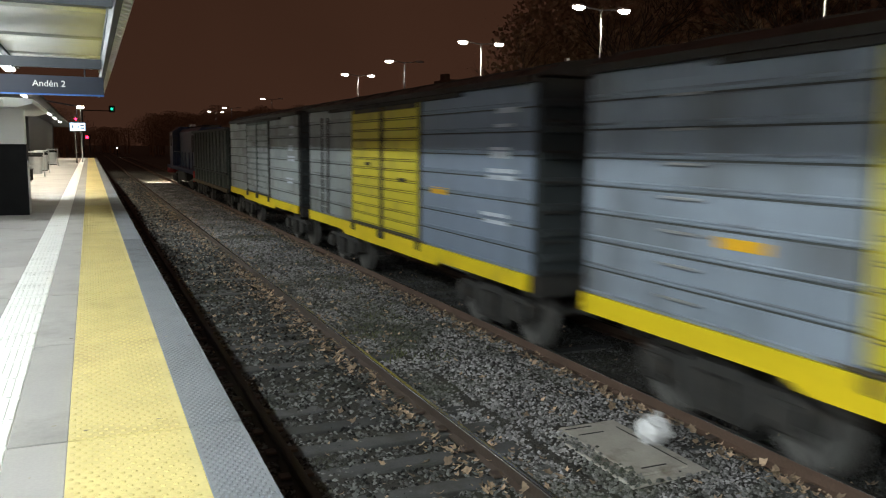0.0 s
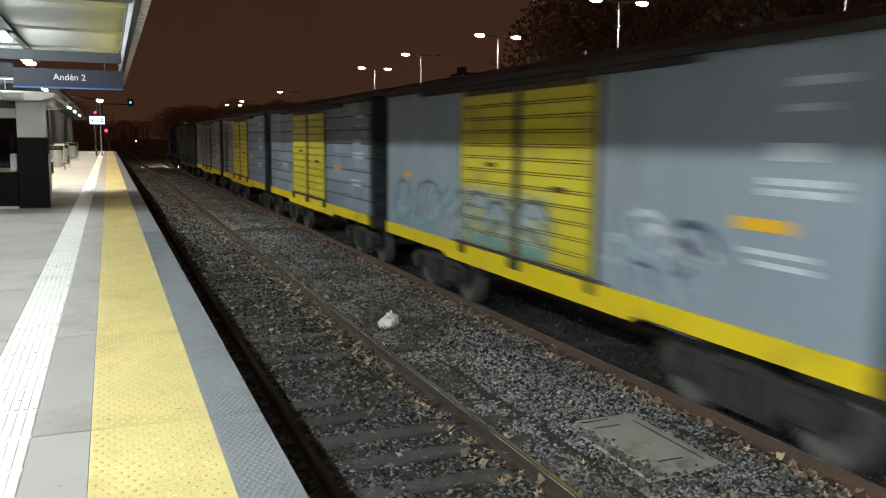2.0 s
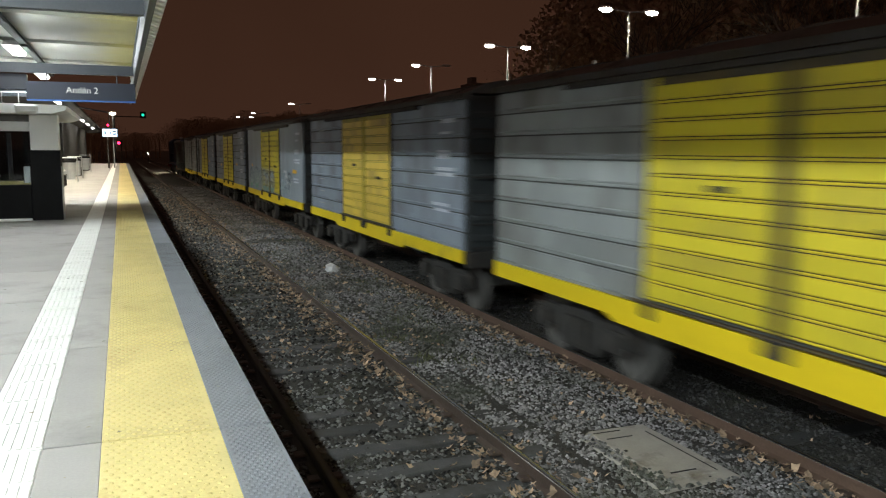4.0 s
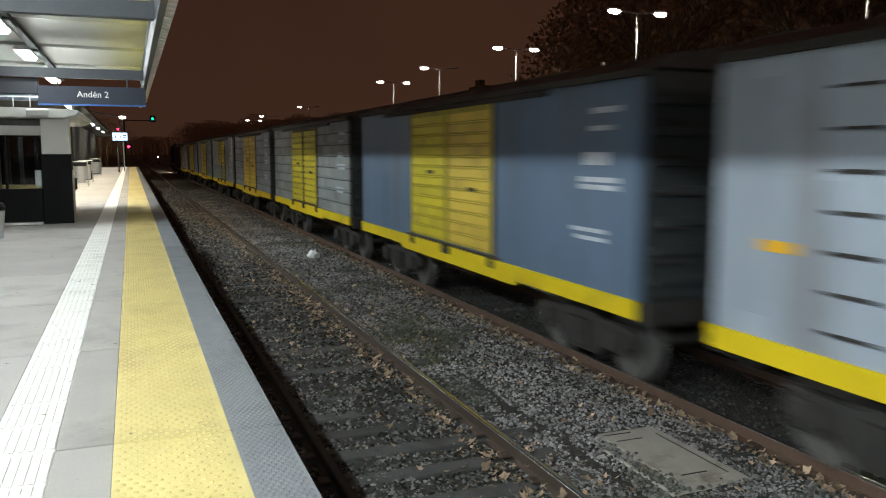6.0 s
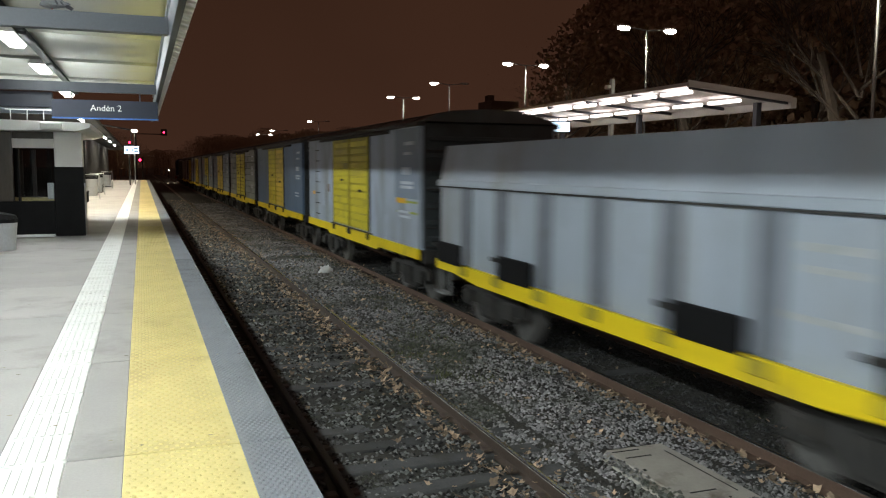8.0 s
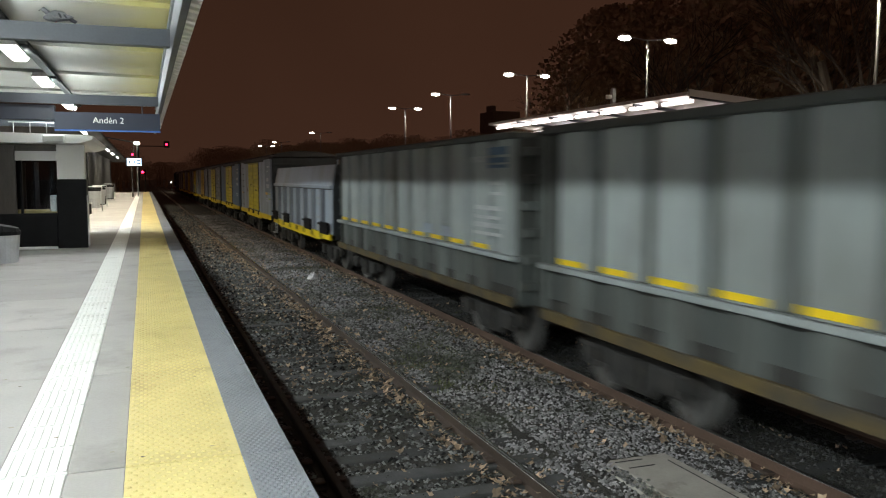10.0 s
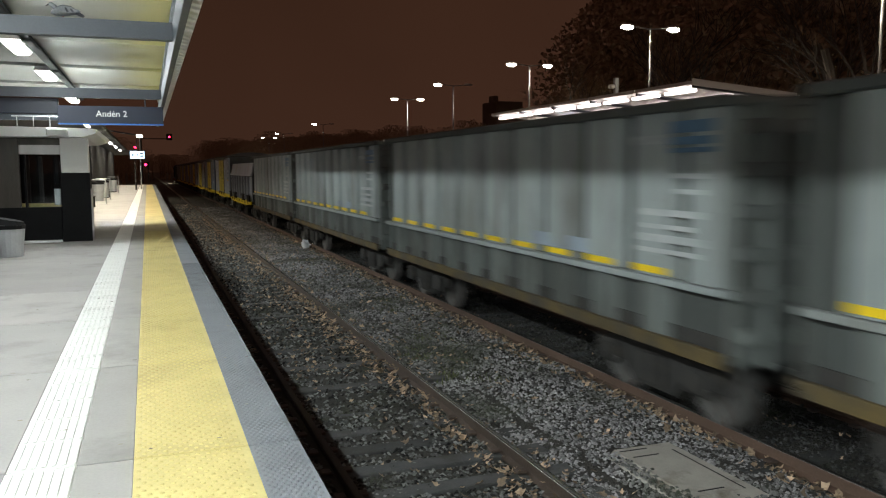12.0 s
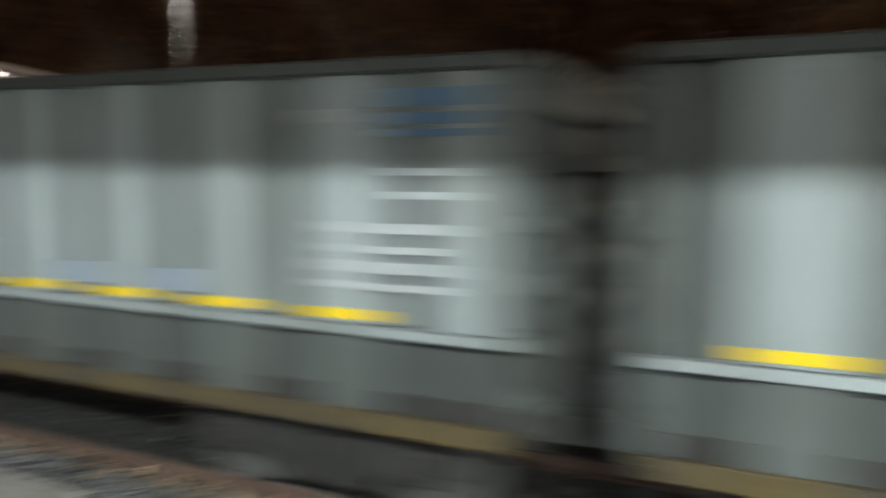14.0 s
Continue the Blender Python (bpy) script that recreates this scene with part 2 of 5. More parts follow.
POLEGREY = mat("weathered_pole_steel", (0.26, 0.265, 0.27), 0.6, metal=0.4, var=0.15, scale=4)
GALV = mat("galvanised_steel", (0.42, 0.43, 0.44), 0.45, metal=0.6, var=0.12, scale=4)
TUBE = mat("lamp_diffuser", (0.9, 0.9, 0.9), 0.5, var=0.02, bump=0, glow=(1, 0.97, 0.93), power=14)
PINKTUBE = mat("opposite_lamp_diffuser", (0.9, 0.9, 0.9), 0.5, var=0.02, bump=0, glow=(1, 0.84, 0.80), power=3.2)
STREETGLOW = mat("street_lamp_lens", (0.9, 0.9, 0.85), 0.4, var=0.02, bump=0, glow=(1, 0.93, 0.78), power=22)
SCREEN = mat("display_screen", (0.1, 0.15, 0.2), 0.3, var=0.05, bump=0, glow=(0.62, 0.82, 1.0), power=2.2)
REDGLOW = mat("red_signal_lens", (0.3, 0.01, 0.02), 0.3, var=0.02, bump=0, glow=(1.0, 0.02, 0.07), power=9)
GREENGLOW = mat("green_signal_lens", (0.02, 0.3, 0.2), 0.3, var=0.02, bump=0, glow=(0.02, 1.0, 0.50), power=1.3)
GREY_A = mat("grey_wagon_paint", (0.295, 0.325, 0.335), 0.6, patch=0.07, var=0.24, rand=0.08, scale=0.9, fine=16, bump=0.2, dirt=(0.13, 0.125, 0.12), dirt_amount=0.5, streak=(1, 1, 0.35))
GREY_B = mat("blue_grey_wagon_paint", (0.255, 0.305, 0.38), 0.55, patch=0.09, var=0.24, rand=0.09, scale=0.9, fine=16, bump=0.2, dirt=(0.11, 0.115, 0.125), dirt_amount=0.5, streak=(1, 1, 0.35))
GREY_C = sprayed(mat("sprayed_wagon_paint", (0.275, 0.325, 0.385), 0.55, var=0.12, scale=0.9, fine=16, bump=0.15, dirt=(0.2, 0.2, 0.2), dirt_amount=0.3, streak=(1, 1, 0.35)))
BLUE_D = mat("slate_blue_wagon_paint", (0.120, 0.180, 0.280), 0.5, patch=0.07, rand=0.04, var=0.12, scale=0.8, fine=14, bump=0.15, dirt=(0.12, 0.13, 0.15), dirt_amount=0.3, streak=(1, 1, 0.35))
REPAINT = mat("blue_grey_repaint", (0.205, 0.255, 0.345), 0.5, var=0.14, scale=0.9, fine=14, bump=0.15, dirt=(0.15, 0.18, 0.22), dirt_amount=0.4, streak=(1, 1, 0.35))
LIME = mat("yellow_green_spray", (0.34, 0.40, 0.05), 0.5, var=0.3, scale=3, bump=0)
PALE_E = mat("pale_grey_wagon_paint", (0.36, 0.42, 0.51), 0.5, patch=0.12, rand=0.05, var=0.12, scale=0.8, fine=14, bump=0.15, dirt=(0.20, 0.19, 0.19), dirt_amount=0.5, streak=(1, 1, 0.35))
# Rib grey is darker than the hopper side, with rib shade painted in.
RIBGREY = mat("shaded_rib_paint", (0.155, 0.172, 0.205), 0.5, var=0.15, scale=1.5, fine=14, dirt=(0.11, 0.11, 0.11), dirt_amount=0.3)
OLDYELLOW = mat("dull_yellow_paint", (0.42, 0.34, 0.03), 0.55, var=0.15, scale=2, dirt=(0.2, 0.16, 0.05), dirt_amount=0.3)
HOPPER = mat("silver_grey_hopper_paint", (0.345, 0.395, 0.465), 0.45, patch=0.06, var=0.10, scale=1.0, fine=14, bump=0.15, dirt=(0.25, 0.24, 0.23), dirt_amount=0.3, streak=(1, 1, 0.3))
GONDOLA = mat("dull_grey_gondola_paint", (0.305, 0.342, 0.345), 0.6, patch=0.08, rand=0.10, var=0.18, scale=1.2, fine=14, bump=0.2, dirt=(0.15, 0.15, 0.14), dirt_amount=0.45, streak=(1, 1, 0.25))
# Dark grey paints in the shade of panel recesses, plank gaps and unlit rims.
SHADE_GREY = mat("shade_grey_paint", (0.062, 0.070, 0.068), 0.7, var=0.25, scale=1.5, fine=14, bump=0.2, dirt=(0.06, 0.058, 0.05), dirt_amount=0.4, streak=(1, 1, 0.25))
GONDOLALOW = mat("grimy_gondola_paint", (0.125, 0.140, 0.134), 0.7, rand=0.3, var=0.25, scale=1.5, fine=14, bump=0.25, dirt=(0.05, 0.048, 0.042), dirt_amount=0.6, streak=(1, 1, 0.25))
YELLOW = mat("yellow_sill_paint", (0.80, 0.60, 0.012), 0.5, var=0.10, scale=1.2, fine=16, bump=0.15, dirt=(0.34, 0.24, 0.05), dirt_amount=0.25)
YDOOR = mat("yellow_door_paint", (0.66, 0.56, 0.030), 0.5, rand=0.08, var=0.12, scale=1.0, fine=16, bump=0.15, dirt=(0.30, 0.23, 0.06), dirt_amount=0.3, streak=(1, 1, 0.3))
ODOOR = mat("ochre_door_paint", (0.76, 0.57, 0.085), 0.5, rand=0.06, var=0.12, scale=1.0, fine=16, bump=0.15, dirt=(0.33, 0.21, 0.06), dirt_amount=0.35, streak=(1, 1, 0.3))
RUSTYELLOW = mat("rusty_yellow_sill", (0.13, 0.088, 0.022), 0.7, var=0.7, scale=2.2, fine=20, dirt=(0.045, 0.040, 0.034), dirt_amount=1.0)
SPRAYDOOR = sprayed(mat("sprayed_door_paint", (0.66, 0.56, 0.030), 0.5, rand=0.08, var=0.12, scale=1.0, fine=16, bump=0.15, dirt=(0.30, 0.23, 0.06), dirt_amount=0.3, streak=(1, 1, 0.3)))
GREENDOOR = mat("dark_green_frame_paint", (0.035, 0.055, 0.05), 0.6, var=0.2, scale=2)
WAGONROOF = mat("dark_wagon_roof", (0.068, 0.071, 0.072), 0.8, var=0.3, scale=1.5, dirt=(0.09, 0.08, 0.07), dirt_amount=0.3)
# Near-black tone includes the shade each wagon throws on the next end wall.
WAGONEND = mat("shade_dark_wagon_end", (0.034, 0.042, 0.046), 0.7, var=0.3, scale=2, dirt=(0.03, 0.03, 0.03), dirt_amount=0.4)
REFLECT = mat("yellow_reflector_tape", (0.85, 0.60, 0.02), 0.35, var=0.08, scale=3, bump=0)
ORANGE = mat("orange_marker", (0.80, 0.44, 0.02), 0.4, var=0.08, scale=3, bump=0)
STENCIL = mat("white_stencil", (0.58, 0.63, 0.71), 0.6, var=0.2, scale=7, fine=30, bump=0, dirt=(0.30, 0.32, 0.34), dirt_amount=0.45)
FADED = mat("faded_stencil", (0.46, 0.48, 0.49), 0.6, var=0.2, scale=7, fine=30, bump=0, dirt=(0.30, 0.33, 0.34), dirt_amount=0.8)
SPRAYPALE = mat("pale_blue_spray", (0.33, 0.40, 0.50), 0.5, var=0.3, scale=4, fine=20, bump=0, dirt=(0.26, 0.42, 0.38), dirt_amount=0.6)
SPRAYGREEN = mat("green_spray", (0.16, 0.34, 0.28), 0.5, var=0.3, scale=4, bump=0, dirt=(0.30, 0.38, 0.42), dirt_amount=0.6)
SPRAYDARK = mat("dark_blue_spray", (0.055, 0.075, 0.12), 0.5, var=0.4, scale=4, bump=0, dirt=(0.16, 0.20, 0.26), dirt_amount=0.6)
SPRAYWHITE = mat("white_spray", (0.52, 0.55, 0.60), 0.5, var=0.2, scale=4, bump=0, dirt=(0.32, 0.35, 0.40), dirt_amount=0.5)
RUSTPATCH = mat("dull_rust_patch", (0.24, 0.19, 0.185), 0.7, var=0.3, scale=6, fine=30, bump=0)
LOGOBLUE = mat("blue_emblem", (0.06, 0.125, 0.21), 0.5, var=0.1, scale=4, bump=0)
DARKGONDOLA = mat("blackened_green_paint", (0.030, 0.040, 0.034), 0.7, var=0.3, scale=1.5, fine=14, dirt=(0.02, 0.02, 0.018), dirt_amount=0.4)
LOCO = mat("dark_blue_locomotive_paint", (0.010, 0.022, 0.062), 0.4, var=0.2, scale=1.5, dirt=(0.03, 0.03, 0.03), dirt_amount=0.4)
REDPAINT = mat("red_paint", (0.35, 0.04, 0.03), 0.5, var=0.15)
TIMBER = mat("varnished_timber", (0.060, 0.050, 0.040), 0.3, var=0.3, scale=2, fine=18, streak=(6, 6, 0.6))
GLASS = mat("window_glass", (0.9, 0.95, 0.95), 0.02, var=0.0, bump=0)
GLASS.node_tree.nodes["Principled BSDF"].inputs["Transmission Weight"].default_value = 1.0
BARK = mat("tree_bark", (0.062, 0.050, 0.040), 0.9, var=0.4, scale=3, fine=20, bump=0.6, dist=0.03)
AUTUMN = mat("autumn_foliage", (0.21, 0.135, 0.066), 0.8, var=0.5, scale=0.8, fine=6, bump=0)
DARKLEAF = mat("dark_foliage", (0.33, 0.24, 0.165), 0.85, var=0.5, scale=0.8, fine=6, bump=0)
BAG = mat("white_plastic_bag", (0.80, 0.81, 0.84), 0.35, var=0.06, scale=12, fine=30, bump=0.5, dist=0.02)
FEATHER = mat("grey_feathers", (0.16, 0.165, 0.18), 0.7, var=0.35, scale=14, fine=60, bump=0.2, dist=0.002)
DARKFEATHER = mat("slate_wing_feathers", (0.045, 0.045, 0.055), 0.7, var=0.35, scale=14, fine=60, bump=0.2, dist=0.002)
HEADLIGHT = mat("headlight_glass", (0.9, 0.9, 0.85), 0.3, var=0.02, bump=0, glow=(1.0, 0.86, 0.62), power=26000)
EARTH = mat("dark_ground", (0.055, 0.048, 0.040), 0.95, var=0.4, scale=0.3, fine=9, bump=0.6, dist=0.05)
FACADE = mat("night_facade", (0.10, 0.07, 0.06), 0.8, var=0.2, scale=0.5, fine=8)
REDBRICK = mat("red_wall_paint", (0.26, 0.06, 0.045), 0.8, var=0.2, scale=1.0)


# ---- mesh building ----
class Build:
    """Collects boxes, prisms and tubes into one mesh."""

    def __init__(self):
        self.v, self.f = [], []

    def box(self, x0, y0, z0, x1, y1, z1, c=0.0):
        k = len(self.v)
        if c <= 0:
            self.v += [(x, y, z) for z in (z0, z1) for y in (y0, y1) for x in (x0, x1)]
            self.f += [tuple(k + i for i in q) for q in ((0, 2, 3, 1), (4, 5, 7, 6), (0, 1, 5, 4), (2, 6, 7, 3), (0, 4, 6, 2), (1, 3, 7, 5))]
            return self
        # chamfered box: three points at each corner
        for z, sz in ((z0, 1), (z1, -1)):
            for y, sy in ((y0, 1), (y1, -1)):
                for x, sx in ((x0, 1), (x1, -1)):
                    self.v += [(x, y + sy * c, z + sz * c), (x + sx * c, y, z + sz * c), (x + sx * c, y + sy * c, z)]
        i = lambda a, b, d, w: k + 3 * (a + 2 * b + 4 * d) + w
        q = [(i(0, 0, 0, 2), i(0, 1, 0, 2), i(1, 1, 0, 2), i(1, 0, 0, 2)), (i(0, 0, 1, 2), i(1, 0, 1, 2), i(1, 1, 1, 2), i(0, 1, 1, 2)),
             (i(0, 0, 0, 1), i(1, 0, 0, 1), i(1, 0, 1, 1), i(0, 0, 1, 1)), (i(0, 1, 0, 1), i(0, 1, 1, 1), i(1, 1, 1, 1), i(1, 1, 0, 1)),
             (i(0, 0, 0, 0), i(0, 0, 1, 0), i(0, 1, 1, 0), i(0, 1, 0, 0)), (i(1, 0, 0, 0), i(1, 1, 0, 0), i(1, 1, 1, 0), i(1, 0, 1, 0))]
        for d in (0, 1):
            for b in (0, 1):
                q.append((i(0, b, d, 1), i(1, b, d, 1), i(1, b, d, 2), i(0, b, d, 2)))
            for a in (0, 1):
                q.append((i(a, 0, d, 0), i(a, 1, d, 0), i(a, 1, d, 2), i(a, 0, d, 2)))
        for a in (0, 1):
            for b in (0, 1):
                q.append((i(a, b, 0, 0), i(a, b, 0, 1), i(a, b, 1, 1), i(a, b, 1, 0)))
                for d in (0, 1):
                    q.append((i(a, b, d, 0), i(a, b, d, 1), i(a, b, d, 2)))
        self.f += q
        return self

    def prism(self, profile, a0, a1, axis="y"):
        """A closed outline, drawn in the two other axes in order, drawn out from a0 to a1."""
        k, n = len(self.v), len(profile)
        for a in (a0, a1):
            for p, q in profile:
                self.v.append({"x": (a, p, q), "y": (p, a, q), "z": (p, q, a)}[axis])
        self.f += [tuple(range(k, k + n)), tuple(range(k + 2 * n - 1, k + n - 1, -1))]
        self.f += [(k + j, k + (j + 1) % n, k + n + (j + 1) % n, k + n + j) for j in range(n)]
        return self

    def tube(self, p0, p1, r0, r1=None, n=10):
        r1 = r0 if r1 is None else r1
        p0, p1 = Vector(p0), Vector(p1)
        d = (p1 - p0).normalized()
        a = d.orthogonal().normalized()
        b = d.cross(a)
        k = len(self.v)
        for p, r in ((p0, r0), (p1, r1)):
            for j in range(n):
                w = 2 * math.pi * j / n
                self.v.append(tuple(p + a * (r * math.cos(w)) + b * (r * math.sin(w))))
        self.f += [tuple(range(k + n - 1, k - 1, -1)), tuple(range(k + n, k + 2 * n))]
        self.f += [(k + j, k + (j + 1) % n, k + n + (j + 1) % n, k + n + j) for j in range(n)]
        return self

    def rings(self, rows):
        """A skin over rings (centre, radius across, radius up) along y, closed at both ends."""
        k, n = len(self.v), 12
        for (x, y, z), rx, rz in rows:
            for j in range(n):
                w = 2 * math.pi * j / n
                self.v.append((x + rx * math.cos(w), y, z + rz * math.sin(w)))
        for i in range(len(rows) - 1):
            for j in range(n):
                self.f.append((k + i * n + j, k + i * n + (j + 1) % n, k + (i + 1) * n + (j + 1) % n, k + (i + 1) * n + j))
        self.f += [tuple(range(k + n - 1, k - 1, -1)), tuple(range(k + (len(rows) - 1) * n, k + len(rows) * n))]
        return self

    def mesh(self, name, material, smooth=False):
        me = bpy.data.meshes.new(name)
        me.from_pydata(self.v, [], self.f)
        bm = bmesh.new()
        bm.from_mesh(me)
        bmesh.ops.recalc_face_normals(bm, faces=bm.faces)
        bm.to_mesh(me)
        bm.free()
        me.materials.append(material)
        if smooth:
            me.shade_smooth()
        return me


def part(name, b, material, parent=None, label="", at=None, smooth=False):
    ob = new(name, b if isinstance(b, bpy.types.Mesh) else b.mesh(name, material, smooth))
    if parent:
        ob.parent = parent
    if at:
        ob.location = at
    return tagged(ob, label)


def thing(name, label, category, group="", kind="", at=(0, 0, 0)):
    ob = new(name)
    ob.location = at
    ob.empty_display_size = 0.2
    return tagged(ob, label, category, group, kind)


# ---- ground and tracks ----
RAIL_Z, GROUND_Z = -1.235, -1.40
TRACK_1, TRACK_2 = 2.445, 6.62
tagged(part("ground", Build().box(-1500, -1500, GROUND_Z - 0.6, 1500, 1500, GROUND_Z - 0.06), EARTH), "dark bare ground beside the railway at night", "ground", kind="structure")


def trackbed():
    xs, ys = np.arange(0.62, 8.36, 0.19), np.concatenate([np.arange(-16, 30, 0.3), np.arange(30, 90, 1.5), np.arange(90, 421, 15)])
    b = Build()
    for y in ys:
        for x in xs:
            z = GROUND_Z + 0.035 * noise.noise(Vector((x * 1.3, y * 1.3, 0))) + 0.02 * noise.noise(Vector((x * 4, y * 4, 3)))
            if 4.0 < x < 5.2:
                z += 0.03
            b.v.append((float(x), float(y), z))
    n = len(xs)
    for i in range(len(ys) - 1):
        for j in range(n - 1):
            b.f.append((i * n + j, i * n + j + 1, (i + 1) * n + j + 1, (i + 1) * n + j))
    return b


tagged(part("trackbed", trackbed(), BALLAST, smooth=True), "grey stone ballast bed with moss and dead leaves", "ballast", kind="structure")


def stones(name, x0, x1, n, material, seed):
    rng = np.random.default_rng(seed)
    base = np.array([(1, 0, 0), (-1, 0, 0), (0, 1, 0), (0, -1, 0), (0, 0, 1), (0, 0, -1)], float)
    tri = np.array([(0, 2, 4), (2, 1, 4), (1, 3, 4), (3, 0, 4), (2, 0, 5), (1, 2, 5), (3, 1, 5), (0, 3, 5)])
    y = 3.0 + 62 * rng.random(n) ** 2.3
    back = rng.random(n) < 0.14
    y = np.where(back, -7 + 10 * rng.random(n), y)
    x = x0 + (x1 - x0) * rng.random(n)
    keep = np.ones(n, bool)
    for c in (TRACK_1, TRACK_2):
        for s in (-0.873, 0.873):
            keep &= np.abs(x - c - s) > 0.07
    lip = 4.31 + 0.04 * np.sin(y * 7) + 0.05 * rng.normal(size=n)
    keep &= ~((x > lip) & (x < 5.07) & (y > 5.47) & (y < 7.0))
    over = (x > 4.2) & (x < 5.07) & (y > 5.45) & (y < 7.02)
    between = np.abs(x - TRACK_1) < 0.8
    keep &= ~(between & (rng.random(n) < 0.35))
    on_sleeper = np.abs((y - 2.42 + 0.31) % 0.62 - 0.31) < 0.12
    keep &= ~(between & on_sleeper & (rng.random(n) < 0.55))
    x, y, over = x[keep], y[keep], over[keep]
    n = len(x)
    r = 0.0085 + 0.0135 * rng.random(n) ** 1.6 + 0.0008 * y
    p = base[None] * (0.65 + 0.7 * rng.random((n, 6, 1))) * r[:, None, None] * np.array([1.15, 1.15, 0.8])
    a = rng.random(n) * 6.28
    ca, sa = np.cos(a)[:, None], np.sin(a)[:, None]
    px, py = p[..., 0] * ca - p[..., 1] * sa, p[..., 0] * sa + p[..., 1] * ca
    tilt = (rng.random((n, 1)) - 0.5) * 1.2
    pz = p[..., 2] + px * tilt
    z = np.array([GROUND_Z + 0.035 * noise.noise(Vector((u * 1.3, w * 1.3, 0))) + 0.02 * noise.noise(Vector((u * 4, w * 4, 3))) + (0.03 if 4.0 < u < 5.2 else 0) for u, w in zip(x, y)])
    z = np.where(over, np.maximum(z, GROUND_Z + 0.045 + 0.02 * rng.random(n)), z)
    v = np.stack([px + x[:, None], py + y[:, None], pz + (z + 0.35 * r)[:, None]], -1).reshape(-1, 3)
    f = (tri[None] + 6 * np.arange(n)[:, None, None]).reshape(-1, 3)
    me = bpy.data.meshes.new(name)
    me.from_pydata(v.tolist(), [], f.tolist())
    me.materials.append(material)
    return me


tagged(part("ballast_stones", stones("ballast_stones", 3.2, 5.70, 84000, STONE, 4), STONE), "loose grey crushed ballast stones between the tracks", "stones", kind="stuff")
tagged(part("ballast_stones", stones("dark_stones", 5.55, 8.25, 26000, STONE_DARK, 6), STONE_DARK), "dark ballast stones under the train", "stones", kind="stuff")
tagged(part("fouled_stones", stones("fouled_stones", 0.95, 3.4, 60000, STONE_MIX, 5), STONE_MIX), "dark oil-fouled ballast stones between the rails", "stones", kind="stuff")


def leaves():
    rng = random.Random(8)
    b = Build()
    def leaf(x, y, z, s):
        k, n = len(b.v), 11
        a0, tx, ty, curl = rng.random() * 6.28, rng.uniform(-0.7, 0.7), rng.uniform(-0.7, 0.7), rng.uniform(0.1, 0.6)
        b.v.append((x, y, z))
        for j in range(n):
            w = a0 + 2 * math.pi * j / n
            r = s * (1.0 if j % 3 == 0 else 0.62) * rng.uniform(0.65, 1.15)
            dx, dy = r * math.cos(w), r * math.sin(w)
            b.v.append((x + dx, y + dy, z + tx * dx + ty * dy + curl * r * r / s + rng.uniform(-0.18, 0.18) * s))
        b.f += [(k, k + 1 + j, k + 1 + (j + 1) % n) for j in range(n)]
    def ground(x, y):
        return GROUND_Z + 0.035 * noise.noise(Vector((x * 1.3, y * 1.3, 0))) + (0.03 if 4.0 < x < 5.2 else 0)
    for cx, sp, n in ((3.06, 0.11, 1500), (3.52, 0.13, 500), (5.56, 0.09, 1700), (5.90, 0.08, 200), (2.5, 0.45, 420), (4.5, 0.5, 420), (6.6, 0.5, 120)):
        for _ in range(n):
            y = 3.2 + 48 * rng.random() ** 1.5
            x = rng.gauss(cx, sp)
            if 4.1 < x < 5.1 and 5.3 < y < 7.1:
                continue
            leaf(x, y, ground(x, y) + rng.uniform(0.03, 0.06), rng.uniform(0.020, 0.062) * (1 if rng.random() < 0.5 else 0.7))
    # thicker litter farther along, all over the two tracks
    for _ in range(3600):
        y = 11 + 62 * rng.random() ** 1.25
        x = rng.choice((rng.uniform(1.0, 5.7), rng.gauss(3.1, 0.3), rng.gauss(5.5, 0.2), rng.gauss(2.4, 0.5)))
        leaf(x, y, ground(x, y) + rng.uniform(0.03, 0.06), rng.uniform(0.018, 0.048))
    return b


tagged(part("dead_leaves", leaves(), LEAF), "curled brown dead leaves lying along the rails", "leaves", kind="stuff")



def grass():
    """Short tufts that grow in the old ballast between the tracks."""
    rng = random.Random(12)
    b = Build()
    for _ in range(2400):
        x, y = rng.gauss(4.6, 0.45), 10 + 44 * rng.random() ** 1.2
        if noise.noise(Vector((x * 0.9, y * 0.35, 9))) < -0.05:
            continue
        for _ in range(9):
            a, h = rng.random() * 6.28, rng.uniform(0.03, 0.085)
            dx, dy = rng.gauss(0, 0.05), rng.gauss(0, 0.05)
            k = len(b.v)
            z = GROUND_Z + 0.01
            b.v += [(x + dx - 0.008 * math.cos(a), y + dy - 0.008 * math.sin(a), z), (x + dx + 0.008 * math.cos(a), y + dy + 0.008 * math.sin(a), z), (x + dx + rng.gauss(0, 0.03), y + dy + rng.gauss(0, 0.03), z + h)]
            b.f.append((k, k + 1, k + 2))
    me = bpy.data.meshes.new("grass_tufts")
    me.from_pydata(b.v, [], b.f)
    me.materials.append(GRASS)
    return me


tagged(part("grass_tufts", grass(), GRASS), "short dull green grass growing in the ballast", "grass", kind="stuff")

RAIL_PROFILE = [(-0.07, -0.16), (0.07, -0.16), (0.07, -0.145), (0.012, -0.12), (0.010, -0.045), (0.036, -0.035), (0.036, -0.004), (-0.036, -0.004), (-0.036, -0.035), (-0.010, -0.045), (-0.012, -0.12), (-0.07, -0.145)]
SLEEPER_MESH = Build().box(-1.35, -0.12, -0.10, 1.35, 0.12, 0, 0.012).mesh("sleeper", SLEEPER)
CLIP_MESH = Build().box(-0.05, -0.06, 0, 0.05, 0.06, 0.03, 0.008).mesh("fastener", RAIL)


